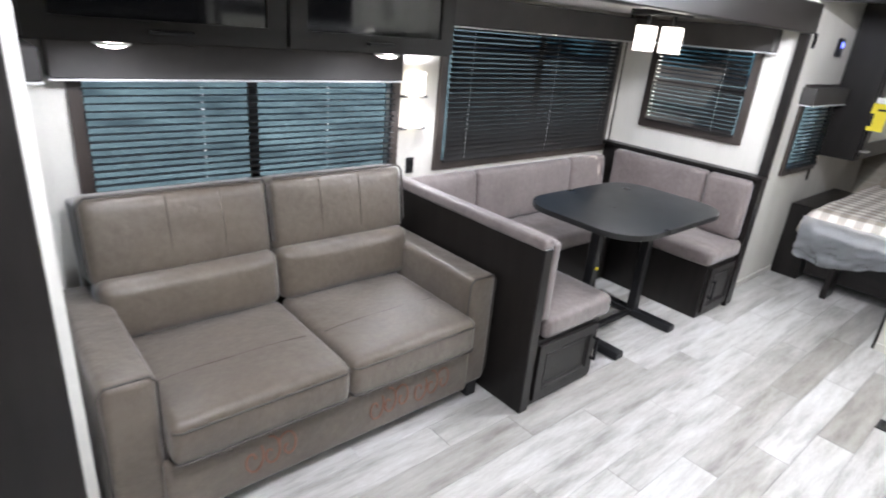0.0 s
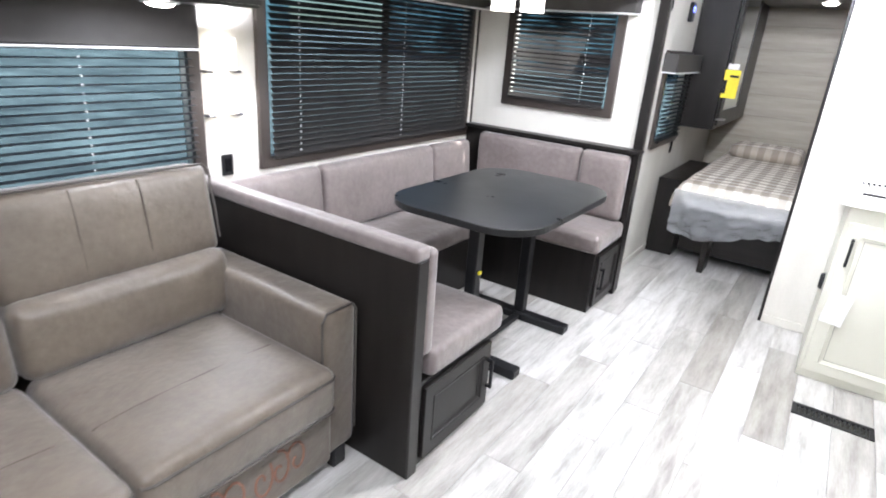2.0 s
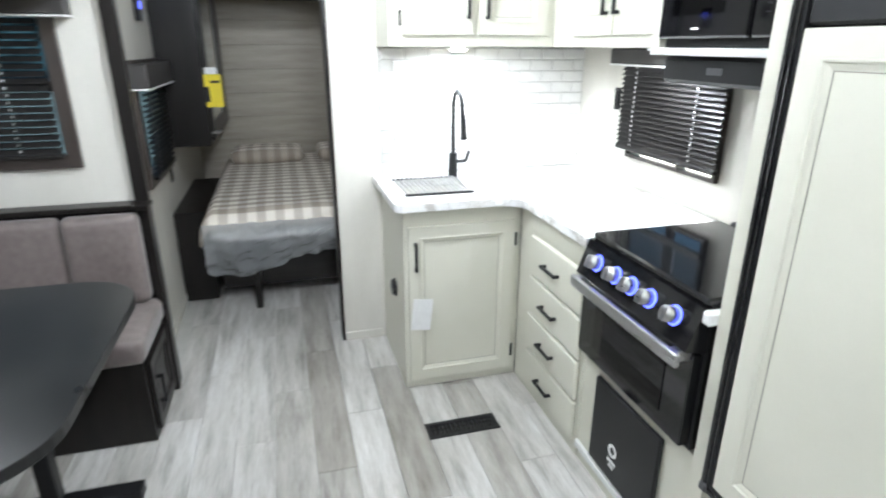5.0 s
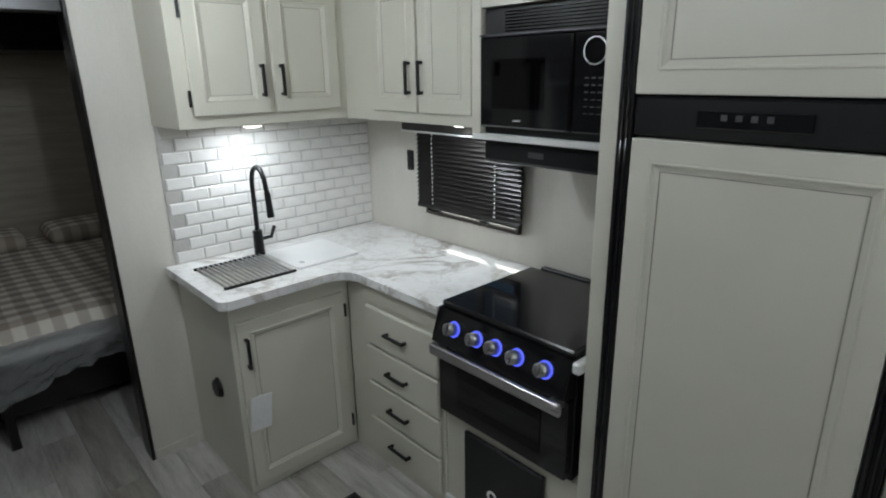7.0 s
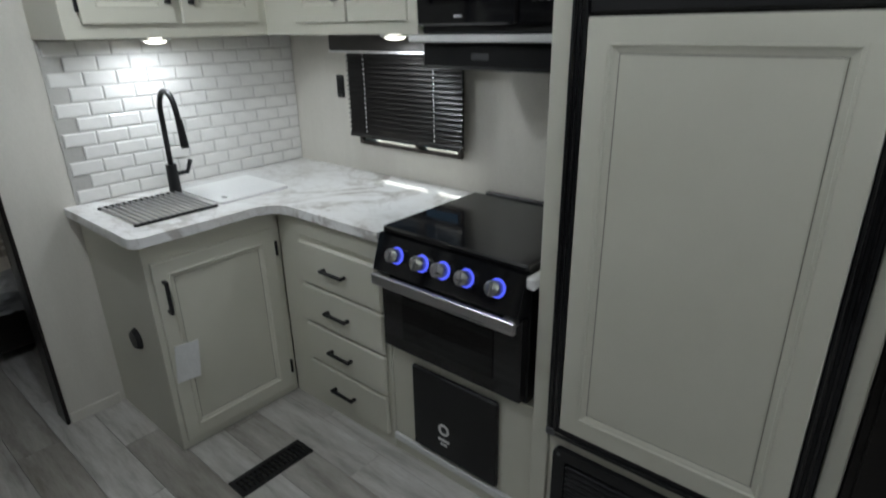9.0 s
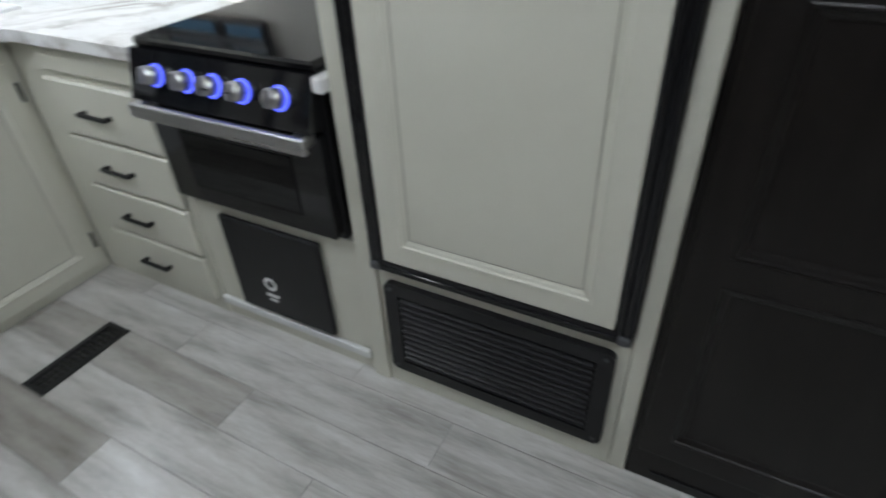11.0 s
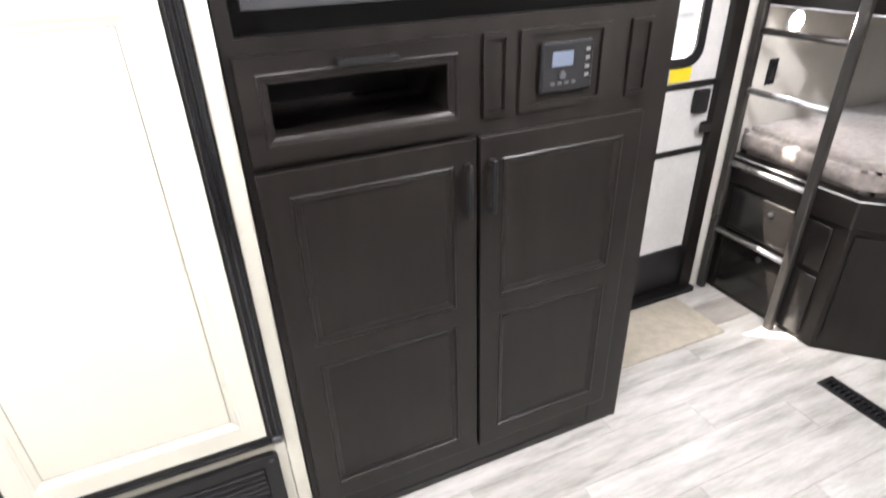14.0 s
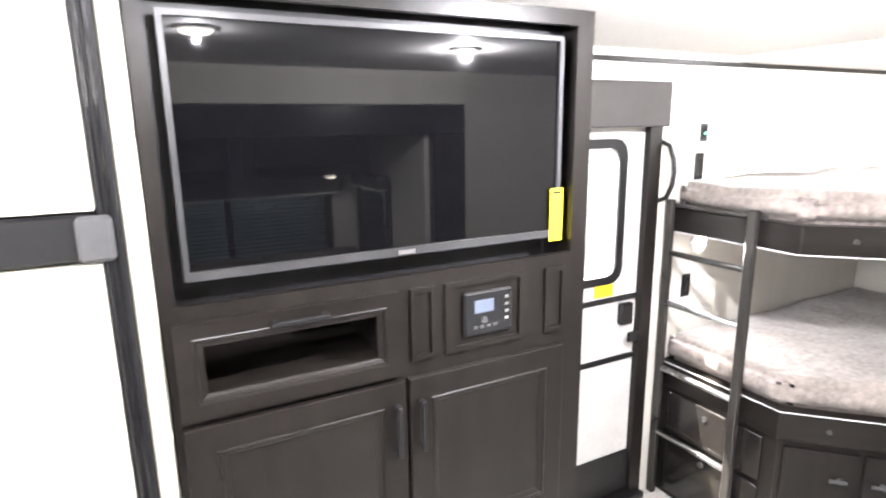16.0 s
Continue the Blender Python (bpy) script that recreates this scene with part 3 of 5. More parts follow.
# ---- sofa ----
def sofa():
    e = thing("sofa", (1.15, 2.3, 0.0), "taupe suede two-seat sofa with printed rust motif on the skirt", "sofa")
    part("base", pillow_shape(0.52, 1.80, 1.875, 2.62, 0.07, 0.30, 0.02, 0.0), SOFA, e)
    for x in (0.46, 1.86):
        for y in (1.93, 2.6):
            part("foot", box(bmesh.new(), x - 0.03, x + 0.03, y - 0.03, y + 0.03, 0.0, 0.085, 0.006), BLACK, e)
    for x0, x1 in ((0.385, 0.535), (1.785, 1.93)):
        bm = pillow_shape(x0, x1, 1.895, 2.62, 0.07, 0.615, 0.028, 0.008, 8)
        a = part("armrest", bm, SOFA, e, smooth=True)
        xa, xb = x0 + 0.018, x1 - 0.018
        part("piping", tube(bmesh.new(), [(x0 - 0.002, 1.905, 0.12), (x0 - 0.002, 1.905, 0.585), (xa, 1.903, 0.612), (xb, 1.903, 0.612), (x1 + 0.002, 1.905, 0.585), (x1 + 0.002, 1.905, 0.12)], 0.0045), PIPE, a)
    for x0, x1 in ((0.54, 1.158), (1.162, 1.78)):
        s = part("seat_cushion", pillow_shape(x0, x1, 1.83, 2.44, 0.30, 0.462, 0.035, 0.016, 14), SOFA, e, smooth=True)
        for z in (0.315, 0.432):
            part("piping", tube(bmesh.new(), [(x0 + 0.004, 1.95, z), (x0 + 0.010, 1.838, z), (x0 + 0.03, 1.829, z), (x1 - 0.03, 1.829, z), (x1 - 0.010, 1.838, z), (x1 - 0.004, 1.95, z)], 0.0045), PIPE, s)
        part("seam", tube(bmesh.new(), [(x0 + 0.02 + 0.06 * q, 2.08, 0.4615 + 0.016 * (1 - ((0.06 * q - 0.289) / 0.309) ** 4)) for q in range(0, 10)], 0.0024, 6), SEAM, s)
        b = part("back_cushion", lean(pillow_shape(x0 if x1 > 1.5 else x0 - 0.06, x1 + 0.06 if x1 > 1.5 else x1, 2.43, 2.57, 0.645, 0.965, 0.04, 0.022, 12), (1.0, 2.5, 0.45), -10), SOFA, e, smooth=True)
        part("lumbar_cushion", lean(pillow_shape(x0 if x1 > 1.5 else x0 - 0.05, x1 + 0.05 if x1 > 1.5 else x1, 2.385, 2.53, 0.44, 0.675, 0.045, 0.026, 12), (1.0, 2.5, 0.45), -8), SOFA, e, smooth=True)
        for k in (0.36, 0.68):
            xx = x0 + k * (x1 - x0)
            part("seam", lean(tube(bmesh.new(), [(xx, 2.430 - 0.022 * (1 - ((zz - 0.8125) / 0.1525) ** 4), zz) for zz in (0.69, 0.73, 0.77, 0.81, 0.85, 0.89, 0.93, 0.945)], 0.0026, 6), (1.0, 2.5, 0.45), -10), SEAM, b)
        rim = [(x0 - 0.055, 2.432, 0.70), (x0 - 0.055, 2.432, 0.935), (x0 - 0.03, 2.432, 0.962), (x1 - 0.02, 2.432, 0.962), (x1 - 0.002, 2.432, 0.94), (x1 - 0.002, 2.432, 0.70)]
        if x1 > 1.5:
            rim = [(x0 + 0.004, 2.432, 0.70), (x0 + 0.004, 2.432, 0.935), (x0 + 0.025, 2.432, 0.962), (x1 + 0.035, 2.432, 0.962), (x1 + 0.056, 2.432, 0.94), (x1 + 0.056, 2.432, 0.70)]
        part("piping", lean(tube(bmesh.new(), rim, 0.0045), (1.0, 2.5, 0.45), -10), PIPE, b)
    part("back_frame", lean(pillow_shape(0.48, 1.84, 2.56, 2.66, 0.10, 0.93, 0.02, 0.0), (1.0, 2.6, 0.45), -8), SOFA, e)
    for cx in (0.86, 1.36, 1.58):
        for k in range(3):
            c = cx + 0.065 * k - 0.065
            pts = [(c + (0.008 + 0.0024 * a) * math.cos(a * 0.5 + k), 1.8742, 0.185 + (0.010 + 0.0045 * a) * math.sin(a * 0.5 + k)) for a in range(15)]
            part("printed_motif", tube(bmesh.new(), pts, 0.0045, 5), PRINT, e, "rust-coloured printed scroll")
sofa()

# ---- dinette ----
def dinette():
    e = thing("dinette_bench", (3.0, 2.3, 0.0), "U-shaped dark wood dinette bench with taupe suede cushions", "bench")
    part("end_panel", boxes((1.945, 2.0, 1.67, 2.855, 0, 0.805), bev=0.004), DARK, e)
    part("end_pad", pillow_shape(1.938, 2.008, 1.672, 2.85, 0.80, 0.848, 0.014, 0.004, 8), DINE, e, "padded suede top rail", True)
    part("base_near", boxes((2.001, 2.485, 1.69, 2.40, 0, 0.345), bev=0.003), DARK, e)
    d = panel_door("drawer_front", e, on_y(1.689, -1), 2.03, 2.465, 0.035, 0.325, DARK, 0.05)
    bar_handle(d, on_y(1.671, -1), 2.445, 0.19, 0.13)
    part("base_back", boxes((2.001, 4.07, 2.401, 2.855, 0, 0.345), bev=0.003), DARK, e)
    part("base_far", boxes((3.62, 4.028, 1.69, 2.40, 0, 0.365), bev=0.003), DARK, e)
    d = panel_door("drawer_front", e, on_y(1.689, -1), 3.65, 4.00, 0.035, 0.345, DARK, 0.045)
    bar_handle(d, on_y(1.671, -1), 3.69, 0.2, 0.13)
    part("far_back_panel", boxes((4.029, 4.075, 1.72, 2.855, 0, 0.872), (3.97, 4.075, 1.655, 1.719, 0.872, 0.893), (3.985, 4.079, 1.7195, 2.855, 0.873, 0.893), bev=0.004), DARK, e)
    part("far_post", boxes((3.99, 4.028, 1.66, 1.689, 0.0, 0.871), bev=0.003), DARK, e)
    part("seat_cushion", pillow_shape(2.06, 2.55, 1.672, 2.34, 0.345, 0.452, 0.028, 0.010, 10), DINE, e, smooth=True)
    part("seat_cushion", pillow_shape(3.585, 4.02, 1.672, 2.34, 0.366, 0.468, 0.028, 0.010, 10), DINE, e, smooth=True)
    part("seat_cushion", pillow_shape(2.06, 4.02, 2.345, 2.78, 0.346, 0.45, 0.028, 0.008, 10), DINE, e, smooth=True)
    part("back_cushion", pillow_shape(2.002, 2.062, 1.674, 2.66, 0.452, 0.825, 0.022, 0.008, 10), DINE, e, smooth=True)
    for x0, x1 in ((2.07, 2.60), (2.605, 3.52), (3.525, 3.93)):
        part("back_cushion", lean(pillow_shape(x0, x1, 2.72, 2.80, 0.452, 0.80, 0.03, 0.012, 10), (0, 2.8, 0.45), -5), DINE, e, smooth=True)
    for y0, y1 in ((1.70, 1.985), (1.988, 2.70)):
        part("back_cushion", pillow_shape(3.935, 4.022, y0, y1, 0.47, 0.862, 0.03, 0.010, 10), DINE, e, smooth=True)
dinette()

def table():
    e = thing("dining_table", (2.95, 1.92, 0), "charcoal drop-in dining table with rounded corners on black metal legs", "table")
    bm = slab(rounded(2.43, 3.42, 1.57, 2.27, 0.20, 10), [], flat, 0.762, 0.79)
    t = part("tabletop", bm, TABLE, e)
    bv = t.modifiers.new("edge", "BEVEL")
    bv.width, bv.segments, bv.limit_method, bv.angle_limit = 0.008, 3, "ANGLE", radians(50)
    for x in (2.76, 3.31):
        l = part("leg", boxes((x - 0.027, x + 0.027, 1.93, 1.984, 0.045, 0.72), bev=0.004), BLACK, e)
        part("foot", boxes((x - 0.035, x + 0.035, 1.68, 2.26, 0.0, 0.045), bev=0.006), BLACK, e)
        part("top_bracket", boxes((x - 0.03, x + 0.03, 1.76, 2.14, 0.725, 0.761), bev=0.003), BLACK, e)
        part("brace", rod(bmesh.new(), (x, 1.95, 0.6), (x + 0.12 * (1 if x < 3 else -1), 1.95, 0.735), 0.01), BLACK, e)
    part("crossbar", boxes((2.79, 3.28, 1.94, 1.972, 0.012, 0.04), bev=0.003), BLACK, e)
    part("latch", box(bmesh.new(), 2.75, 2.77, 1.918, 1.93, 0.44, 0.455, 0.002), YELLOW, e, "small yellow tag")
table()

def wall_plate(name, put, u, v, w, h, label, mat=BLACK, cat="outlet"):
    e = thing(name, put(u, v, 0), label, cat)
    bm = bmesh.new()
    pbox(bm, put, u - w / 2, u + w / 2, v - h / 2, v + h / 2, 0.0008, 0.008, 0.003)
    part("plate", bm, mat, e)
    bm = bmesh.new()
    pbox(bm, put, u - w * 0.28, u + w * 0.28, v - h * 0.32, v + h * 0.32, 0.0085, 0.011, 0.001)
    part("insert", bm, GLOSSB if mat is BLACK else mat, e)
    return e
wall_plate("outlet", back, 2.15, 0.855, 0.055, 0.09, "dark wall outlet beside the sofa")
# ---- galley ----
YC = 0.10   # plane of the cabinet faces
face, facex = on_y(YC), on_x(3.72, -1)

def sink_cabinet():
    e = thing("sink_cabinet", (3.98, 0.3, 0), "cream sink base cabinet with one framed door", "cabinet")
    part("body", boxes((3.722, 4.258, YC + 0.001, 0.64, 0.0, 0.864), bev=0.002), CREAM, e)
    d = panel_door("door", e, facex, 0.137, 0.622, 0.045, 0.79, CREAM, 0.05, glaze=CREAMD)
    bar_handle(d, on_x(3.702, -1), 0.592, 0.66, 0.13)
    for z in (0.14, 0.70):
        part("hinge", rod(bmesh.new(), (3.705, 0.130, z - 0.03), (3.705, 0.130, z + 0.03), 0.006), BLACK, e)
    bm = bmesh.new()
    box(bm, 3.693, 3.6955, 0.515, 0.605, 0.31, 0.46, 0)
    paper = single("paper_tag", lean(bm, (3.69, 0.56, 0.46), 6), PAPER, "white paper tag hanging on the cabinet door", "paper")
    put = on_y(0.64)
    e2 = thing("door_stop", put(3.93, 0.43, 0), "round black vent cap on the cabinet side", "vent")
    part("cap", rod(bmesh.new(), put(3.93, 0.43, 0.0), put(3.93, 0.43, 0.018), 0.045, 18, 0.035), BLACK, e2)
sink_cabinet()

def drawer_cabinet():
    e = thing("drawer_cabinet", (3.35, -0.1, 0), "cream base cabinet with four drawers", "cabinet")
    part("body", boxes((3.092, 3.72, YK + 0.002, YC, 0.0, 0.864), bev=0.002), CREAM, e)
    bm = bmesh.new()
    pbox(bm, face, 3.115, 3.575, 0.785, 0.855, 0.0, 0.012, 0.003)
    part("false_front", bm, CREAM, e)
    for z0, z1 in ((0.59, 0.765), (0.415, 0.58), (0.238, 0.405), (0.06, 0.228)):
        bm = bmesh.new()
        pbox(bm, face, 3.112, 3.57, z0, z1, 0.0005, 0.02, 0.006)
        d = part("drawer", bm, CREAM, e)
        bar_handle(d, on_y(YC + 0.02), 3.355, (z0 + z1) / 2, 0.13, False)
drawer_cabinet()

def worktop():
    e = thing("worktop", (3.7, 0.0, 0.865), "white marble-look laminate worktop", "worktop")
    r, cx, cy = 0.10, 3.57, 0.235
    pts = [(3.093, YK + 0.001), (4.259, YK + 0.001), (4.259, 0.68)]
    for k in range(7):
        a = radians(90 + 15 * k)
        pts.append((3.71 + 0.04 * math.cos(a), 0.64 + 0.04 * math.sin(a)))
    pts += [(3.67, cy)]
    for k in range(1, 7):
        a = radians(-15 * k)
        pts.append((cx + r * math.cos(a), cy + r * math.sin(a)))
    pts += [(3.093, 0.135)]
    top = part("slab", slab(pts, [rect(3.79, 4.12, 0.31, 0.60)], flat, 0.866, 0.902), MARBLE, e)
    bv = top.modifiers.new("edge", "BEVEL")
    bv.width, bv.segments, bv.limit_method = 0.008, 3, "ANGLE"
    part("end_piece", boxes((2.491, 2.519, YK + 0.001, 0.135, 0.866, 0.902), bev=0.005), MARBLE, e)
worktop()

def sink():
    e = thing("sink", (3.95, 0.45, 0.75), "steel sink covered by a roll-up drying rack", "sink")
    bm = slab(rect(3.785, 4.125, 0.305, 0.605), [rect(3.80, 4.11, 0.32, 0.59)], flat, 0.72, 0.864)
    part("basin", bm, GREYM, e)
    part("basin_floor", boxes((3.80, 4.11, 0.32, 0.59, 0.721, 0.725), bev=0), BLACK, e)
    rack = thing("drying_rack", (3.95, 0.45, 0.902), "steel roll-up drying rack lying over the sink", "rack")
    for i in range(14):
        y = 0.313 + i * 0.0217
        part("rod", rod(bmesh.new(), (3.795, y, 0.9085), (4.115, y, 0.9085), 0.0052, 8), STEEL, rack)
    for x in (3.797, 4.113):
        part("strip", box(bmesh.new(), x - 0.007, x + 0.007, 0.30, 0.61, 0.9025, 0.9125, 0.002), BLACK, rack)
    b = thing("cutting_board", (3.95, 0.13, 0.902), "white sink cover board with a finger hole", "board")
    bm = slab(rounded(3.80, 4.12, -0.03, 0.285, 0.02, 4), [[(3.86 + 0.02 * math.cos(k * 0.6283), 0.235 + 0.013 * math.sin(k * 0.6283)) for k in range(10)]], flat, 0.9025, 0.912)
    part("board", bm, WHITE, b)
sink()

def faucet():
    x, y = 4.13, 0.30
    e = thing("faucet", (x, y, 0.902), "matte black gooseneck pull-down kitchen faucet", "faucet")
    part("base", rod(bmesh.new(), (x, y, 0.903), (x, y, 1.02), 0.024, 16, 0.021), BLACK, e)
    pts = [(x, y, 1.0), (x, y, 1.24)] + [(x - 0.055 + 0.055 * math.cos(radians(a)), y - 0.01 * (a / 180), 1.24 + 0.075 * math.sin(radians(a))) for a in range(20, 181, 20)] + [(x - 0.115, y - 0.012, 1.20)]
    part("neck", tube(bmesh.new(), pts, 0.011, 10), BLACK, e, smooth=True)
    part("spray_head", rod(bmesh.new(), (x - 0.115, y - 0.012, 1.21), (x - 0.125, y - 0.014, 1.10), 0.013, 12, 0.016), BLACK, e)
    part("lever", tube(bmesh.new(), [(x, y, 0.975), (x - 0.01, y - 0.06, 0.98), (x - 0.02, y - 0.075, 1.03)], 0.009), BLACK, e)
faucet()

def stove():
    e = thing("range", (2.84, -0.1, 0), "black built-in gas range with glass top and blue-lit knobs", "range")
    x0, x1 = 2.52, 3.09
    part("body", boxes((x0, x1, YK + 0.02, YC, 0.47, 0.90), bev=0.004), BLACK, e)
    part("glass_lid", boxes((x0 + 0.004, x1 - 0.004, YK + 0.05, 0.115, 0.903, 0.925), bev=0.006), GLOSSB, e, "black glass cooktop lid")
    part("lid_hinge", boxes((x0 + 0.05, x1 - 0.05, YK + 0.02, YK + 0.048, 0.902, 0.932), bev=0.004), BLACK, e)
    bm = bmesh.new()
    vs = [bm.verts.new(c) for c in ((x0, 0.101, 0.775), (x1, 0.101, 0.775), (x1, 0.101, 0.902), (x0, 0.101, 0.902), (x0, 0.165, 0.785), (x1, 0.165, 0.785), (x1, 0.125, 0.902), (x0, 0.125, 0.902))]
    for q in ((0, 1, 2, 3), (4, 5, 6, 7), (0, 1, 5, 4), (3, 2, 6, 7), (0, 4, 7, 3), (1, 5, 6, 2)):
        bm.faces.new([vs[k] for k in q])
    part("control_panel", bm, GLOSSB, e)
    n = Vector((0, 0.946, 0.323))
    for x in (2.995, 2.888, 2.803, 2.713, 2.604):
        c = Vector((x, 0.143, 0.848))
        k = part("knob", rod(bmesh.new(), c, c + n * 0.036, 0.0235, 24, 0.0215), STEEL, e, "brushed steel knob", True)
        ring = bmesh.new()
        rod(ring, c + n * 0.001, c + n * 0.005, 0.0285, 24, 0.0275)
        part("light_ring", ring, BLUE, k, "glowing blue ring")
        part("pointer", lean(box(bmesh.new(), c.x - 0.0055, c.x + 0.0055, c.y + 0.030, c.y + 0.048, c.z - 0.019, c.z + 0.019, 0.003), c, 19), STEEL, k)
    bm = bmesh.new()
    box(bm, x0 + 0.004, x1 - 0.004, 0.102, 0.135, 0.488, 0.765, 0.004)
    d = part("oven_door", bm, GLOSSB, e, "black glass oven door")
    part("oven_window", boxes((2.62, 2.99, 0.1355, 0.1375, 0.54, 0.70), bev=0), SCREEN, d)
    h = bmesh.new()
    box(h, x0 - 0.008, x1 - 0.02, 0.180, 0.198, 0.748, 0.788, 0.007, 3)
    for x in (x0 + 0.03, x1 - 0.03):
        box(h, x - 0.016, x + 0.016, 0.130, 0.184, 0.75, 0.782, 0.003)
    part("handle", h, STEEL, d, "brushed steel bar handle")
    c = thing("range_cabinet", (2.84, -0.1, 0), "cream cabinet base below the range", "cabinet")
    part("body", boxes((2.491, 3.09, YK + 0.02, YC - 0.004, 0.0, 0.468), bev=0.002), CREAM, c)
    part("rail", boxes((2.50, 3.089, YC - 0.003, YC + 0.012, 0.055, 0.085), bev=0.003), CHAIRW, c)
    p = thing("access_panel", (2.81, YC, 0.1), "black access panel with a small round pale emblem", "panel")
    part("panel", boxes((2.615, 2.98, YC - 0.003, YC + 0.016, 0.10, 0.435), bev=0.006), BLACK, p)
    ring = slab([(2.835 + 0.025 * math.cos(a * 0.524), 0.225 + 0.025 * math.sin(a * 0.524)) for a in range(12)], [[(2.835 + 0.014 * math.cos(a * 0.524), 0.225 + 0.014 * math.sin(a * 0.524)) for a in range(12)]], on_y(YC + 0.0165), 0, 0.0008)
    part("emblem", ring, PAPER, p, "pale ring emblem")
    part("emblem_bar", boxes((2.81, 2.86, YC + 0.0165, YC + 0.0172, 0.175, 0.187), (2.82, 2.85, YC + 0.0165, YC + 0.0172, 0.158, 0.168), bev=0), PAPER, p)
stove()

def wall_cabinets():
    e = thing("wall_cabinet", (4.1, 0.25, 1.51), "cream wall cabinet with two framed doors over the sink", "cabinet")
    part("body", boxes((3.932, 4.259, -0.14, 0.64, 1.508, CEILZ - 0.002), bev=0.002), CREAM, e)
    put = on_x(3.931, -1)
    for u0, u1, h in ((0.275, 0.585, 0.305), (-0.06, 0.25, 0.22)):
        d = panel_door("door", e, put, u0, u1, 1.555, 2.03, CREAM, 0.05, glaze=CREAMD)
        bar_handle(d, on_x(3.913, -1), h, 1.68, 0.125)
    for z in (1.62, 1.93):
        part("hinge", rod(bmesh.new(), (3.918, 0.592, z - 0.03), (3.918, 0.592, z + 0.03), 0.006), BLACK, e)
    e = thing("wall_cabinet", (3.5, -0.25, 1.51), "cream wall cabinet with two framed doors beside the microwave", "cabinet")
    part("body", boxes((3.032, 3.931, YK + 0.002, -0.101, 1.508, CEILZ - 0.002), bev=0.002), CREAM, e)
    put = on_y(-0.10)
    for u0, u1, h in ((3.425, 3.71, 3.462), (3.13, 3.412, 3.388)):
        d = panel_door("door", e, put, u0, u1, 1.55, 2.04, CREAM, 0.05, glaze=CREAMD)
        bar_handle(d, on_y(-0.082), h, 1.68, 0.125)
    e = thing("microwave_cabinet", (2.8, -0.2, 1.49), "white framed niche holding the microwave", "cabinet")
    part("shelf", boxes((2.491, 3.03, YK + 0.002, 0.02, 1.488, 1.508), bev=0.004), CHAIRW, e)
    part("side", boxes((2.99, 3.03, YK + 0.002, 0.018, 1.5085, CEILZ - 0.002), bev=0.002), CREAM, e)
    part("top_rail", boxes((2.491, 2.989, YK + 0.002, 0.018, 1.885, CEILZ - 0.002), bev=0.002), CREAM, e)
    m = thing("microwave", (2.8, -0.2, 1.509), "black built-in microwave oven", "microwave")
    part("body", boxes((2.495, 2.986, YK + 0.02, 0.002, 1.509, 1.88), bev=0.004), BLACK, m)
    part("door", boxes((2.642, 2.984, 0.003, 0.03, 1.532, 1.80), bev=0.006), GLOSSB, m)
    cp = part("control_panel", boxes((2.50, 2.639, 0.003, 0.026, 1.532, 1.80), bev=0.005), GLOSSB, m)
    put = on_y(0.0265)
    dial = slab([(2.572 + 0.036 * math.cos(a * 0.314), 1.748 + 0.036 * math.sin(a * 0.314)) for a in range(20)], [[(2.572 + 0.033 * math.cos(a * 0.314), 1.748 + 0.033 * math.sin(a * 0.314)) for a in range(20)]], put, 0, 0.001)
    part("dial_ring", dial, STEEL, cp)
    for r in range(6):
        for c in range(3):
            bm = bmesh.new()
            tall = 0.004 if r > 2 else 0.002
            pbox(bm, put, 2.545 + c * 0.021, 2.557 + c * 0.021, 1.585 + r * 0.0185, 1.585 + tall + r * 0.0185, 0, 0.0008, 0)
            part("key_mark", bm, GREYM, cp)
    part("door_window", boxes((2.73, 2.93, 0.0302, 0.0312, 1.59, 1.735), bev=0), SCREEN, m, "dark mesh window")
    part("trim_strip", boxes((2.50, 2.984, 0.003, 0.031, 1.801, 1.806), bev=0.001), GREYM, m)
    for k in range(7):
        part("vent_slot", boxes((2.51, 2.90, 0.003, 0.010, 1.812 + 0.009 * k, 1.816 + 0.009 * k), bev=0.001), GLOSSB, m)
    part("emblem", boxes((2.815, 2.845, 0.0305, 0.0312, 1.553, 1.559), bev=0), PAPER, m)
    h = thing("range_hood", (2.8, -0.2, 1.40), "black range hood below the microwave niche", "hood")
    part("body", boxes((2.495, 3.012, YK + 0.002, -0.02, 1.412, 1.486), bev=0.01), BLACK, h)
    part("switch", boxes((2.76, 2.82, -0.02, -0.016, 1.44, 1.458), bev=0.002), GREYM, h)
wall_cabinets()
wall_plate("outlet", south, 3.90, 1.28, 0.05, 0.10, "dark wall outlet under the wall cabinet")

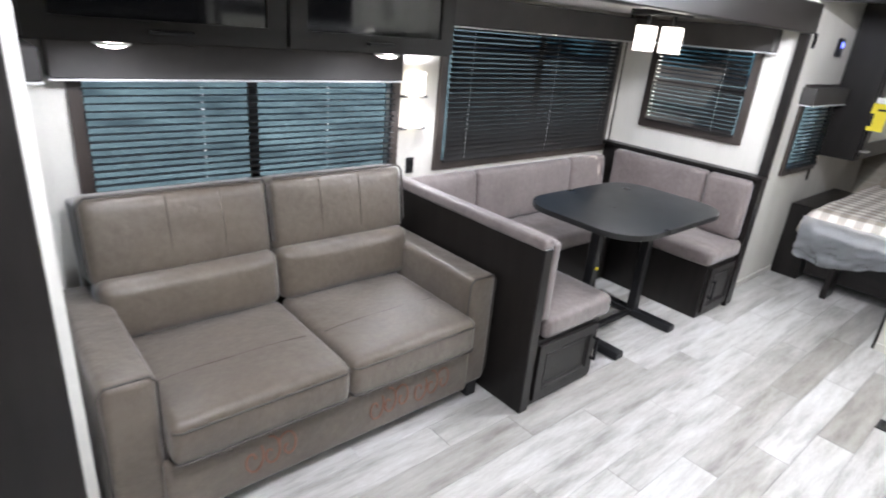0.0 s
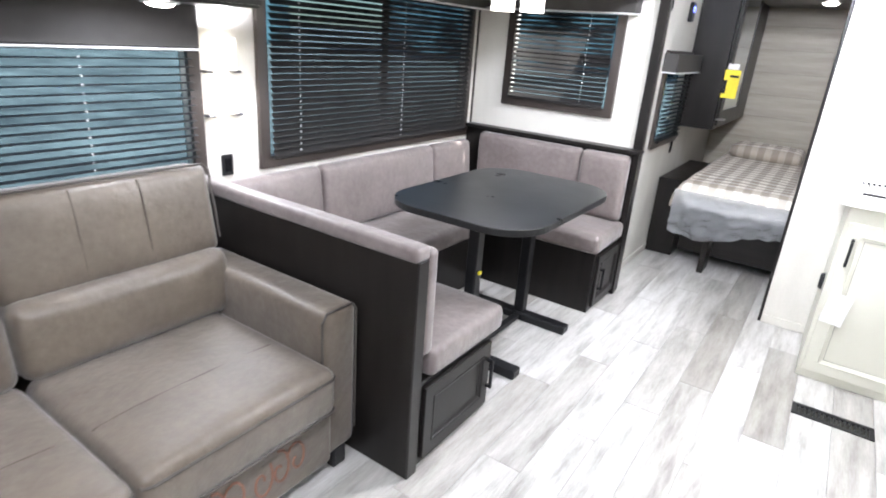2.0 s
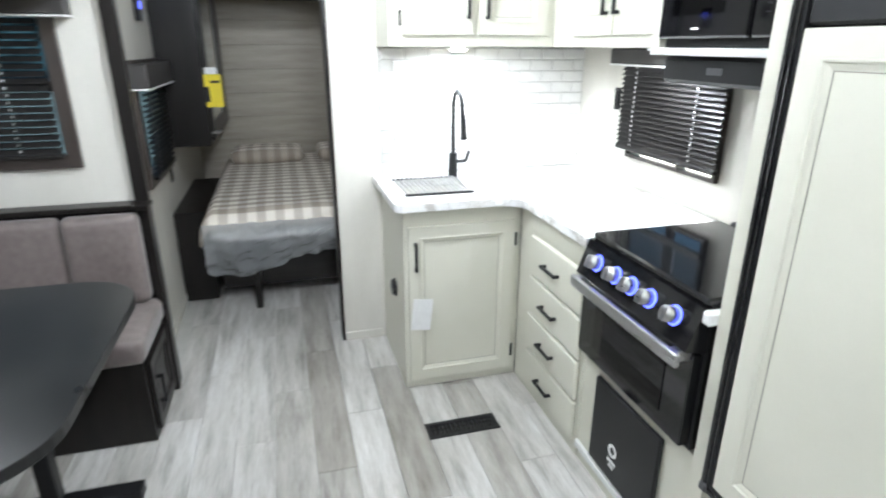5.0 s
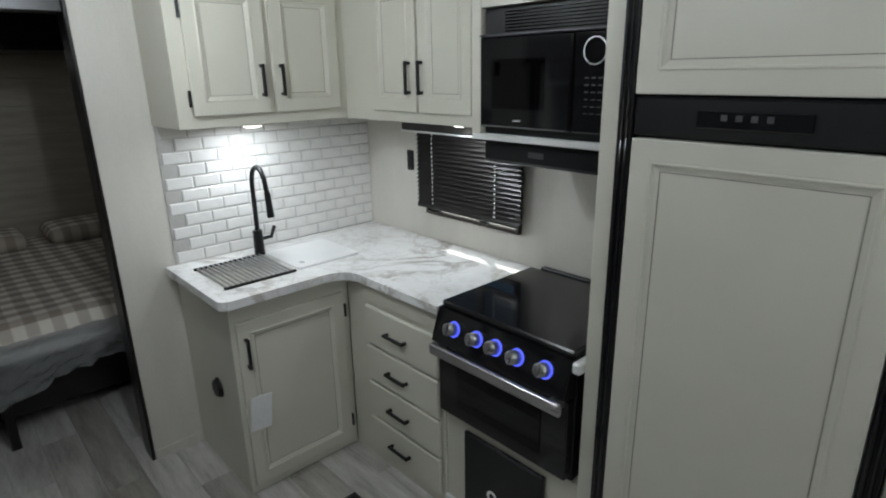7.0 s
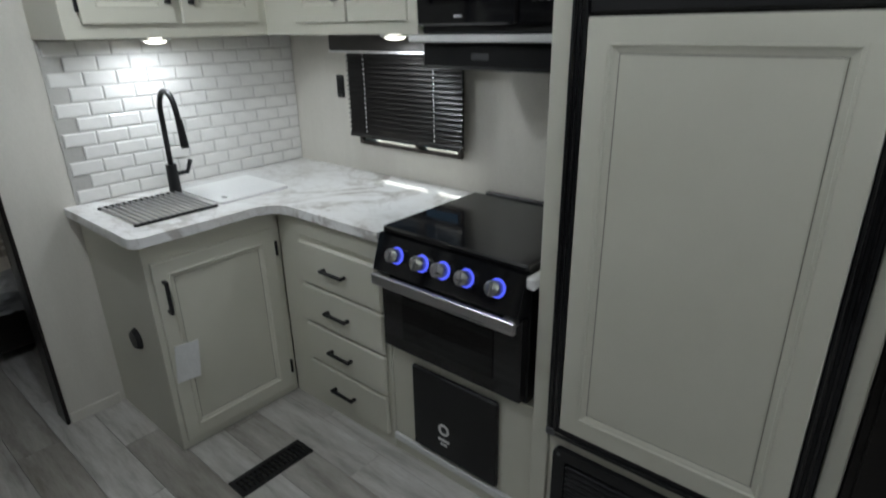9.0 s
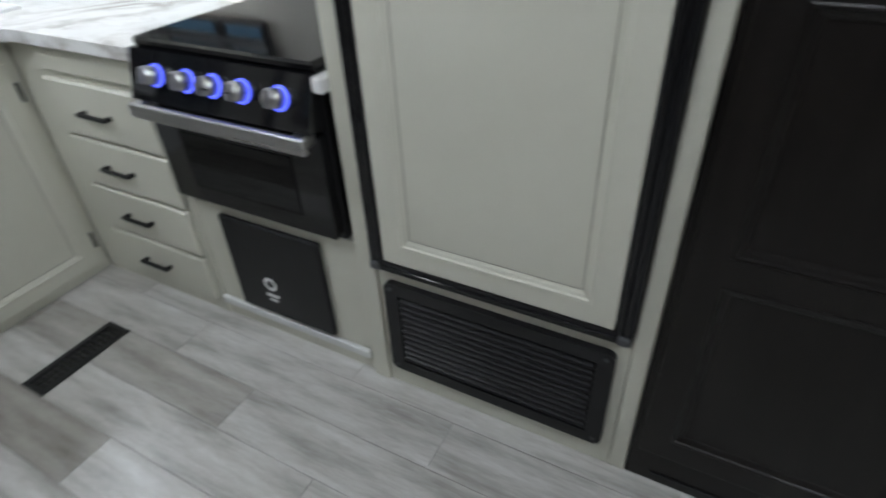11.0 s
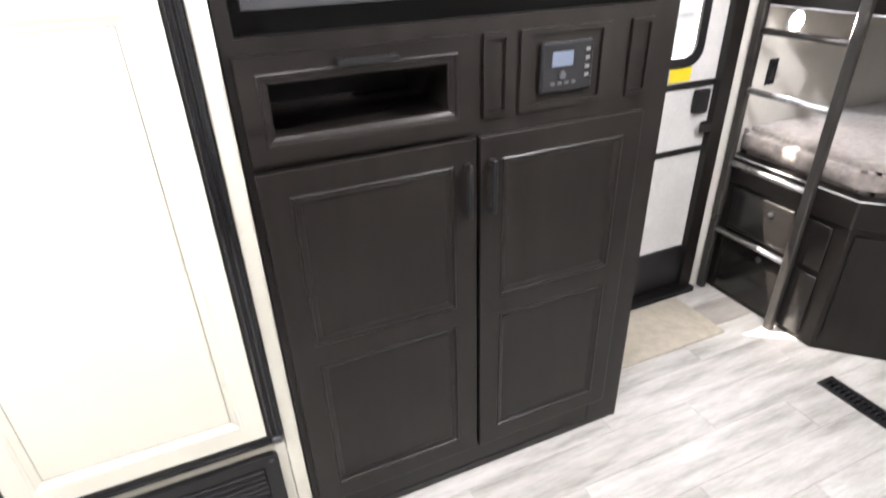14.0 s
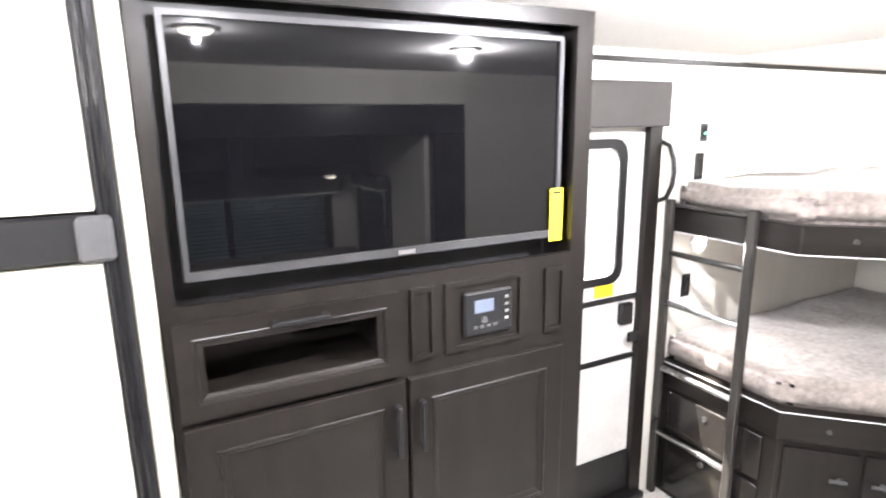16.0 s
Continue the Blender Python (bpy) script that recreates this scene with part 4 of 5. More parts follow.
def fridge():
    e = thing("fridge_surround", (2.15, -0.1, 0), "cream cabinet surround of the refrigerator", "cabinet")
    part("stile", boxes((2.436, 2.49, YK + 0.002, YC + 0.012, 0.0, CEILZ - 0.001), bev=0.003), CREAM, e)
    part("stile", boxes((1.758, 1.797, YK + 0.002, YC + 0.004, 0.0, CEILZ - 0.001), bev=0.003), CREAM, e)
    part("base_panel", boxes((1.798, 2.435, YK + 0.02, YC + 0.002, 0.0, 0.43), bev=0.002), CREAM, e)
    f = thing("refrigerator", (2.13, -0.1, 0.43), "black-framed refrigerator with cream panel doors", "refrigerator")
    part("case", boxes((1.80, 2.434, YK + 0.02, YC - 0.01, 0.432, CEILZ - 0.004), bev=0.003), BLACK, f)
    put = on_y(YC - 0.009)
    fr = slab(rect(1.80, 2.434, 0.432, CEILZ - 0.004), [rect(1.835, 2.398, 0.462, 2.02)], put, 0, 0.035)
    part("trim_frame", fr, BLACK, f)
    for x in (1.812, 1.826, 2.409, 2.423):
        part("trim_ridge", rod(bmesh.new(), (x, YC + 0.026, 0.445), (x, YC + 0.026, CEILZ - 0.02), 0.0045, 10), GLOSSB, f)
    part("trim_ridge", rod(bmesh.new(), (1.815, YC + 0.026, 0.447), (2.42, YC + 0.026, 0.447), 0.005, 10), GLOSSB, f)
    for x in (1.815, 2.42):
        part("corner_cap", boxes((x - 0.013, x + 0.013, YC + 0.024, YC + 0.036, 0.434, 0.458), bev=0.004), GREYM, f)
    for v0, v1 in ((0.466, 1.545), (1.645, 2.017)):
        d = panel_door("door", f, on_y(YC - 0.008), 1.838, 2.394, v0, v1, CREAM, 0.052, thick=0.036, glaze=CREAMD)
    c = part("control_band", boxes((1.836, 2.397, YC - 0.009, YC + 0.022, 1.55, 1.64), bev=0.006), BLACK, f)
    part("control_strip", boxes((2.02, 2.245, YC + 0.022, YC + 0.030, 1.575, 1.615), bev=0.003), GLOSSB, c)
    for k in range(4):
        part("button", boxes((2.09 + 0.03 * k, 2.103 + 0.03 * k, YC + 0.0302, YC + 0.0312, 1.593, 1.606), bev=0.001), GREYM, c)
    part("door_latch", boxes((1.812, 1.872, YC + 0.024, YC + 0.05, 1.552, 1.638), bev=0.008), GREYM, f, "grey door latch")
    g = thing("furnace_grille", (2.13, YC, 0.08), "black louvred furnace vent grille", "grille")
    put = on_y(YC + 0.002)
    part("frame", slab(rounded(1.823, 2.412, 0.078, 0.388, 0.02, 4), [rect(1.862, 2.373, 0.113, 0.352)], put, 0, 0.018), BLACK, g)
    part("backing", boxes((1.860, 2.375, YC + 0.0021, YC + 0.0035, 0.111, 0.354), bev=0), GLOSSB, g)
    for k in range(11):
        z = 0.128 + k * 0.0205
        bm = box(bmesh.new(), 1.863, 2.372, YC + 0.004, YC + 0.021, z - 0.0055, z + 0.0055, 0.004)
        part("louvre", lean(bm, (2.1, YC + 0.011, z), -28), BLACK, g)
    for u, v in ((1.842, 0.097), (2.393, 0.097), (1.842, 0.37), (2.393, 0.37)):
        part("screw", rod(bmesh.new(), put(u, v, 0.017), put(u, v, 0.020), 0.006, 10), GREYM, g)
fridge()

# ---- pantry with television ----
def pantry():
    e = thing("media_cabinet", (1.22, -0.15, 0), "tall dark wood media cabinet with television niche, drawer and two doors", "cabinet")
    x0, x1, yb = 0.64, 1.754, YK + 0.003
    part("side", boxes((x0, x0 + 0.02, yb, YC - 0.002, 0, CEILZ - 0.001), bev=0.002), DARK, e)
    part("side", boxes((x1 - 0.02, x1, yb, YC - 0.002, 0, CEILZ - 0.001), bev=0.002), DARK, e)
    put = on_y(YC - 0.002)
    front = slab(rect(x0, x1, 0.0, CEILZ - 0.001), [rect(0.695, 1.725, 1.43, 2.04), rect(1.275, 1.70, 1.225, 1.36)], put, -0.018, 0.002)
    part("face_frame", front, DARK, e)
    part("niche_back", boxes((x0 + 0.021, x1 - 0.021, -0.02, -0.005, 1.40, CEILZ - 0.002), bev=0), BLACK, e)
    for side in ((1.25, 1.72, -0.24, -0.225, 1.205, 1.385), (1.25, 1.72, -0.224, YC - 0.021, 1.205, 1.22), (1.25, 1.265, -0.224, YC - 0.021, 1.221, 1.38), (1.705, 1.72, -0.224, YC - 0.021, 1.221, 1.38)):
        part("cubby_side", boxes(side, bev=0), DARK, e)
    f = on_y(YC + 0.0005)
    d = part("drawer_front", slab(rect(1.235, 1.738, 1.182, 1.398), [rect(1.272, 1.703, 1.216, 1.364)], f, 0, 0.02), DARKH, e)
    part("moulding", moulding(f, rect(1.271, 1.704, 1.215, 1.365), 0.02), DARKH, d)
    bar_handle(d, on_y(YC + 0.0205), 1.48, 1.374, 0.13, False)
    for u0, u1, h in ((1.226, 1.738, 1.255), (0.725, 1.216, 1.188)):
        d = panel_door("door", e, f, u0, u1, 0.125, 1.165, DARK, 0.062, (0.665,), 0.02)
        bar_handle(d, on_y(YC + 0.0205), h, 1.04, 0.14)
    part("plinth", boxes((0.76, 1.70, YC, YC + 0.004, 0.02, 0.035), (0.76, 0.775, YC, YC + 0.004, 0.036, 0.10), bev=0.001), BLACK, e)
    for u0, u1 in ((1.145, 1.19), (0.73, 0.775)):
        part("fluted_panel", slab(rect(u0 - 0.012, u1 + 0.012, 1.205, 1.395), [rect(u0, u1, 1.218, 1.382)], f, 0, 0.008), DARK, e)
    r = part("radio_panel", slab(rect(0.85, 1.105, 1.205, 1.395), [rect(0.875, 1.08, 1.22, 1.382)], f, 0, 0.008), DARK, e)
    s = thing("radio", (0.94, YC, 1.25), "black wall-mounted radio with small display and buttons", "radio")
    part("body", boxes((0.905, 1.052, YC + 0.001, YC + 0.016, 1.242, 1.362), bev=0.005), BLACK, s)
    part("display", boxes((0.965, 1.025, YC + 0.0162, YC + 0.018, 1.305, 1.34), bev=0.001), LCD, s, "pale lit display")
    for k in range(4):
        part("button", boxes((0.918, 0.930, YC + 0.0162, YC + 0.0185, 1.275 + 0.02 * k, 1.283 + 0.02 * k), bev=0.001), STEEL, s)
        part("button", boxes((0.955 + 0.02 * k, 0.967 + 0.02 * k, YC + 0.0162, YC + 0.0185, 1.262, 1.27), bev=0.001), GREYM, s)
    part("knob", rod(bmesh.new(), (0.995, YC + 0.016, 1.285), (0.995, YC + 0.022, 1.285), 0.009, 14), GREYM, s)
pantry()

def television():
    e = thing("television", (1.19, 0.05, 1.48), "large flat black television with grey bezel, switched off", "television")
    put = on_y(0.04)
    x0, x1, z0, z1 = 0.715, 1.70, 1.474, 2.016
    part("back", boxes((x0 + 0.02, x1 - 0.02, -0.003, 0.039, z0 + 0.02, z1 - 0.02), bev=0.004), BLACK, e)
    b = slab(rect(x0, x1, z0, z1), [rect(x0 + 0.012, x1 - 0.012, z0 + 0.02, z1 - 0.012)], put, 0.0, 0.03)
    part("bezel", b, BEZEL, e, "dark grey bezel")
    part("screen", boxes((x0 + 0.011, x1 - 0.011, 0.041, 0.062, z0 + 0.019, z1 - 0.011), bev=0), SCREEN, e, "dark reflecting screen")
    part("emblem", boxes((1.17, 1.215, 0.070, 0.072, z0 + 0.004, z0 + 0.014), bev=0), STEEL, e)
    s = thing("sticker", (0.73, 0.075, 1.46), "yellow energy label stuck on the television corner", "sticker")
    part("sheet", boxes((0.706, 0.750, 0.0705, 0.0715, 1.462, 1.612), bev=0), YELLOW, s)
    part("print", boxes((0.712, 0.744, 0.0716, 0.072, 1.595, 1.604), bev=0), BLACK, s)
    part("print", boxes((0.722, 0.732, 0.0716, 0.072, 1.50, 1.515), bev=0), BLACK, s)
television()

# ---- entrance ----
def entrance():
    put = on_y(YK)
    e = thing("door_1", (0.25, YK, 0.0), "white entrance door with a rounded window, closed, dark frame", "door", kind="structure")
    d0, d1, z0, z1 = DOOR
    part("door_frame", slab(rect(d0 - 0.05, d1 + 0.03, 0.0, z1 + 0.01), [rect(d0 + 0.02, d1 - 0.01, 0.035, z1 - 0.12)], put, -0.03, 0.012), DARK, e)
    part("door_head", boxes((d0 - 0.03, d1 + 0.03, YK + 0.013, YK + 0.07, 1.77, 1.95), bev=0.006), VAL, e)
    leaf = slab(rect(d0, d1, z0 + 0.005, 1.81), [rounded(-0.03, 0.46, 1.13, 1.69, 0.06)], put, -0.05, -0.02)
    part("leaf", leaf, DOORW, e, "off-white door skin")
    part("window_frame", slab(rounded(-0.065, 0.49, 1.10, 1.725, 0.07), [rounded(-0.025, 0.455, 1.135, 1.685, 0.055)], put, -0.019, -0.006), BLACK, e)
    bm = bmesh.new()
    pbox(bm, put, -0.035, 0.465, 1.125, 1.695, -0.038, -0.034, 0)
    part("pane", bm, CLEAR, e).visible_shadow = False
    part("rail", boxes((d0, d1, YK - 0.0195, YK - 0.008, 1.01, 1.035), (d0, d1, YK - 0.0195, YK - 0.008, 0.725, 0.75), (d0, d1, YK - 0.0195, YK - 0.008, 0.035, 0.25), bev=0.003), BLACK, e)
    part("lock", boxes((-0.135, -0.06, YK - 0.0195, YK + 0.012, 0.90, 1.0), bev=0.008), BLACK, e)
    part("lock_lever", boxes((-0.155, -0.09, YK + 0.013, YK + 0.03, 0.82, 0.87), bev=0.008), BLACK, e)
    part("sticker", boxes((-0.03, 0.08, YK - 0.0195, YK - 0.0185, 1.04, 1.095), bev=0), YELLOW, e, "yellow label")
    part("threshold", boxes((d0 - 0.045, d1, YK - 0.02, YK + 0.05, 0.0, 0.03), bev=0.004), BLACK, e)
    g = thing("grab_handle", (-0.26, YK, 1.5), "curved black grab handle beside the door", "handle")
    x = -0.25
    part("grip", tube(bmesh.new(), [(x, YK + 0.002, 1.45), (x - 0.005, YK + 0.04, 1.465), (x - 0.02, YK + 0.055, 1.52), (x - 0.025, YK + 0.058, 1.575), (x - 0.02, YK + 0.055, 1.63), (x - 0.005, YK + 0.04, 1.69), (x, YK + 0.002, 1.705)], 0.011), BLACK, g, smooth=True)
    w = wall_plate("switch_plate", put, -0.51, 1.74, 0.046, 0.08, "dark switch plate with a green light", cat="switch")
    bm = bmesh.new()
    pbox(bm, put, -0.516, -0.504, 1.732, 1.742, 0.0112, 0.0125, 0)
    part("indicator", bm, GREEN, w)
    wall_plate("switch_plate", put, -0.495, 1.59, 0.055, 0.12, "dark double switch plate", cat="switch")
    wall_plate("outlet", put, -0.47, 1.03, 0.055, 0.11, "dark wall outlet by the bunk")
    single("door_mat", pillow_shape(-0.11, 0.52, YK + 0.06, -0.08, 0.001, 0.012, 0.004, 0.002, 6), MAT, "beige textured door mat", "mat")
entrance()

# ---- bunks ----
def bunk_outline(x, inset=0.0):
    return [(XB + 0.002, YK + 0.002), (-0.335 - inset, YK + 0.002), (-0.335 - inset, 0.15 - inset * 0.4), (-0.735 - inset, 0.55 - inset * 0.4), (-0.735 - inset, YB - 0.002), (XB + 0.002, YB - 0.002)]

def mattress(z0, z1, inset):
    bm = slab(bunk_outline(0, inset), [], flat, z0, z1)
    bmesh.ops.subdivide_edges(bm, edges=bm.edges[:], cuts=6, use_grid_fill=False)
    bmesh.ops.bevel(bm, geom=[e for e in bm.edges if len(e.link_faces) == 2 and e.calc_face_angle(0) > 0.6], offset=0.035, segments=3, affect="EDGES")
    bmesh.ops.triangulate(bm, faces=bm.faces[:])
    bmesh.ops.subdivide_edges(bm, edges=[e for e in bm.edges if e.calc_length() > 0.12], cuts=2)
    for v in bm.verts:
        v.co.z += (0.018 * noise.noise(v.co * 4) + 0.007 * noise.noise(v.co * 15)) * min(1, max(0, (v.co.z - z0 - 0.02) / 0.05))
    return bm

def bunks():
    for name, zr0, zr1, zm in (("lower_bunk", 0.565, 0.685, 0.815), ("upper_bunk", 1.305, 1.415, 1.53)):
        e = thing(name, (-0.9, 0.6, zr0), "dark wood bunk deck with chamfered corner and plush-covered mattress", "bunk bed", "bunks")
        o = part("deck", slab(bunk_outline(0), [], flat, zr0, zr1), DARKH, e)
        bv = o.modifiers.new("edge", "BEVEL")
        bv.width, bv.limit_method = 0.005, "ANGLE"
        part("mattress", mattress(zr1 - 0.005, zm, 0.02), BUNK, e, "mattress in a mottled brown plush cover", True)
        q = [bunk_outline(0)[k] for k in (1, 2, 3, 4)]
        part("edge_strip", tube(bmesh.new(), [(x + 0.003, y, zr0 + (0.002 if zr0 > 1 else 0.118)) for x, y in q], 0.0022, 6), WHITE, e, "white edge strip")
        for k in (0.30, 0.8):
            x, y = -0.335 - 0.4 * k, 0.15 + 0.4 * k
            part("bolt", rod(bmesh.new(), (x, y, zr0 + 0.06), (x + 0.008, y + 0.008, zr0 + 0.06), 0.009, 10), GREYM, e)
    b = thing("bunk_cabinet", (-0.9, 0.6, 0), "dark wood storage cabinet under the lower bunk with gloss drawers", "cabinet")
    part("body", slab(bunk_outline(0, 0.015), [], flat, 0.0, 0.563), DARK, b)
    put = on_x(-0.351)
    for z0, z1 in ((0.345, 0.545), (0.03, 0.32)):
        bm = bmesh.new()
        pbox(bm, put, YK + 0.06, 0.09, z0, z1, 0.001, 0.018, 0.004)
        d = part("drawer", bm, surface("gloss_dark_front", (0.009, 0.008, 0.0075), (0.014, 0.0125, 0.0115), 0.16), b)
        part("latch", rod(bmesh.new(), put(-0.17, z1 - 0.05, 0.017), put(-0.17, z1 - 0.05, 0.024), 0.012, 12), STEEL, d)
    s = Vector((-0.7071, 0.7071, 0))
    o = Vector((0.7071, 0.7071, 0))
    for k in (0.02, 0.30):
        c = Vector((-0.350, 0.144, 0)) + s * k
        bm = bmesh.new()
        pts = [c, c + s * 0.26]
        vs = []
        for depth in (0.001, 0.018):
            vs.append([bm.verts.new(p + o * depth + Vector((0, 0, z))) for p, z in ((pts[0], 0.04), (pts[1], 0.04), (pts[1], 0.54), (pts[0], 0.54))])
        bm.faces.new(vs[0])
        bm.faces.new(vs[1])
        for i in range(4):
            bm.faces.new((vs[0][i], vs[0][(i + 1) % 4], vs[1][(i + 1) % 4], vs[1][i]))
        d = part("cupboard_door", bm, DARK, b)
        hp = c + s * (0.20 if k < 0.1 else 0.06) + Vector((0, 0, 0.43))
        part("latch", rod(bmesh.new(), hp + o * 0.018, hp + o * 0.04, 0.010, 12), GREYM, d)
        part("latch_arm", rod(bmesh.new(), hp + o * 0.036 - s * 0.04, hp + o * 0.036 + s * 0.02, 0.007, 8), GREYM, d)
    l = thing("bunk_ladder", (-0.30, -0.22, 0), "dark metal bunk ladder leaning on the bunks", "ladder")
    for y in (-0.412, -0.02):
        part("rail", boxes((-0.318, -0.288, y - 0.019, y + 0.019, 0.0, 1.455), bev=0.005), LADDER, l)
    for z in (0.335, 0.66, 0.98, 1.215):
        part("rung", rod(bmesh.new(), (-0.303, -0.394, z), (-0.303, -0.038, z), 0.013, 12), STEEL if z < 1 else LADDER, l, "satin metal rung", True)
    part("hook_bar", boxes((-0.334, -0.3185, -0.43, 0.02, 1.418, 1.436), bev=0.004), LADDER, l)
    r = thing("reading_lamp", (-0.52, YK, 1.23), "small round lit reading lamp on the wall by the bunk", "lamp")
    part("lens", rod(bmesh.new(), (-0.52, YK + 0.022, 1.23), (-0.52, YK + 0.03, 1.23), 0.035, 20), LED, r)
    part("rim", rod(bmesh.new(), (-0.52, YK + 0.001, 1.23), (-0.52, YK + 0.021, 1.23), 0.042, 20), WHITE, r)
    lamp("reading_bulb", (-0.52, YK + 0.045, 1.23), 2.5, 0.06, aim=(0, 1, -0.3))
bunks()

# ---- bedroom ----
def bed():
    e = thing("bed", (5.6, 0.8, 0), "made double bed with grey plaid bedspread, foot wrapped in clear plastic", "bed")
    y0, y1 = 0.10, 1.55
    part("platform", boxes((4.98, 6.6, y0, y1 - 0.02, 0.08, 0.40), bev=0.004), DARKH, e)
    part("support_board", boxes((4.80, 4.97, 1.30, 1.34, 0.0, 0.41), bev=0.004), DARK, e)
    part("deck", boxes((4.80, 6.6, y0, y1, 0.405, 0.43), bev=0.003), DARK, e)
    part("mattress", pillow_shape(4.78, 6.58, y0, y1, 0.43, 0.60, 0.05, 0.01, 10), WHITE, e, "white mattress", True)
    bm = bmesh.new()
    nx, ny = 44, 40
    grid = []
    for i in range(nx + 1):
        row = []
        for j in range(ny + 1):
            u, v = i / nx, j / ny
            x, y = 4.735 + u * 1.85, y0 - 0.02 + v * (y1 - y0 + 0.07)
            z = 0.628 + 0.012 * noise.noise(Vector((x * 3, y * 3, 1)))
            ed = max(0, (0.09 - (x - 4.735)) / 0.09)
            z -= 0.085 * ed ** 2
            es = max(0, (y - (y1 - 0.03)) / 0.08)
            z -= 0.10 * es ** 2
            row.append(bm.verts.new((x, y, z)))
        grid.append(row)
    for i in range(nx):
        for j in range(ny):
            bm.faces.new((grid[i][j], grid[i + 1][j], grid[i + 1][j + 1], grid[i][j + 1]))
    q = part("bedspread", bm, PLAID, e, "grey and white plaid bedspread", True)
    sol = q.modifiers.new("thick", "SOLIDIFY")
    sol.thickness = 0.012
    bm = bmesh.new()
    grid = []
    for i in range(15):
        row = []
        for j in range(61):
            u, v = i / 14, j / 60
            y = y0 + v * (y1 - y0 + 0.03)
            drop = 0.27 + 0.10 * math.sin(v * 9.0) * (0.3 + v * 0.4)
            fold = 0.018 * math.sin(v * 46 + 3 * u) * u + 0.045 * u * noise.noise(Vector((u * 6, v * 18, 3))) + 0.03 * min(1, 3 * u) * noise.noise(Vector((u * 9, v * 30, 7))) + 0.012 * noise.noise(Vector((u * 22, v * 60, 7)))
            row.append(bm.verts.new((4.722 - 0.015 * u + fold + 0.06 * u * u, y, 0.57 - u * drop + 0.01 * noise.noise(Vector((v * 30, u * 3, 0))))))
        grid.append(row)
    for i in range(14):
        for j in range(60):
            bm.faces.new((grid[i][j], grid[i + 1][j], grid[i + 1][j + 1], grid[i][j + 1]))
    part("plastic_wrap", bm, FILM, e, "crumpled clear plastic wrap", True)
    for y in (0.28, 0.95):
        p = pillow_shape(6.16, 6.55, y, y + 0.56, 0.635, 0.72, 0.04, 0.022, 10)
        single("pillow", p, PLAID, "plaid pillow lying at the head of the bed", "pillow", group="pillows", smooth=True)
bed()

def bedroom():
    e = thing("wardrobe", (5.9, 1.65, 0.95), "dark wood hanging wardrobe with a mirrored door", "wardrobe")
    part("body", boxes((5.22, 6.61, 1.52, 1.765, 0.93, CEILZ - 0.002), bev=0.003), DARK, e)
    put = on_y(1.519, -1)
    d = part("door", slab(rect(5.26, 6.1, 0.96, 1.98), [rect(5.36, 6.0, 1.06, 1.9)], put, 0, 0.018), DARK, e)
    mm, mn, ml, mb = base_mat("mirror", 0.03, 1.0)
    mb.inputs["Base Color"].default_value = (0.7, 0.75, 0.78, 1)
    part("mirror", boxes((5.358, 6.002, 1.506, 1.512, 1.058, 1.902), bev=0), mm, d, "mirror glass")
    part("ledge", boxes((5.24, 5.33, 1.46, 1.515, 1.0, 1.012), bev=0.003), STEEL, d)
    t = thing("yellow_tag", (5.34, 1.47, 1.2), "yellow instruction tag hanging from the wardrobe door", "tag")
    part("card", boxes((5.232, 5.236, 1.42, 1.53, 1.16, 1.35), bev=0.0005), YELLOW, t)
    part("print", boxes((5.2305, 5.2318, 1.495, 1.52, 1.19, 1.28), (5.2305, 5.2318, 1.43, 1.485, 1.30, 1.315), bev=0), BLACK, t)
    part("sleeve", boxes((5.233, 5.235, 1.44, 1.51, 1.352, 1.39), bev=0), WHITE, t)
    n = thing("nightstand", (5.3, 1.66, 0), "low dark wood cabinet beside the bed", "nightstand")
    part("body", boxes((5.02, 6.0, 1.57, 1.765, 0.0, 0.57), bev=0.004), DARK, n)
    o = thing("bridge_cabinet", (6.2, 0.6, 1.85), "dark wood overhead cabinet bridging the bed head", "cabinet")
    part("body", boxes((5.70, 6.615, YK + 0.002, 1.515, 1.852, CEILZ - 0.002), bev=0.003), DARKH, o)
    part("door_line", boxes((5.692, 5.699, 0.2, 0.82, 1.87, 2.02), (5.692, 5.699, 0.84, 1.46, 1.87, 2.02), bev=0.003), DARKH, o)
    s = thing("thermostat", (4.95, YB, 1.7), "black wall thermostat with blue display", "thermostat")
    part("case", boxes((4.90, 4.98, YB - 0.025, YB - 0.001, 1.63, 1.75), bev=0.006), BLACK, s)
    part("display", boxes((4.92, 4.96, YB - 0.0265, YB - 0.0255, 1.69, 1.725), bev=0), BLUE, s, "blue display")
    wall_plate("switch_plate", bedw, 4.46, 1.71, 0.05, 0.09, "dark switch plate by the bedroom", cat="switch")
    wall_plate("outlet", bedw, 5.18, 0.78, 0.04, 0.10, "dark outlet below the bedroom window")
bedroom()

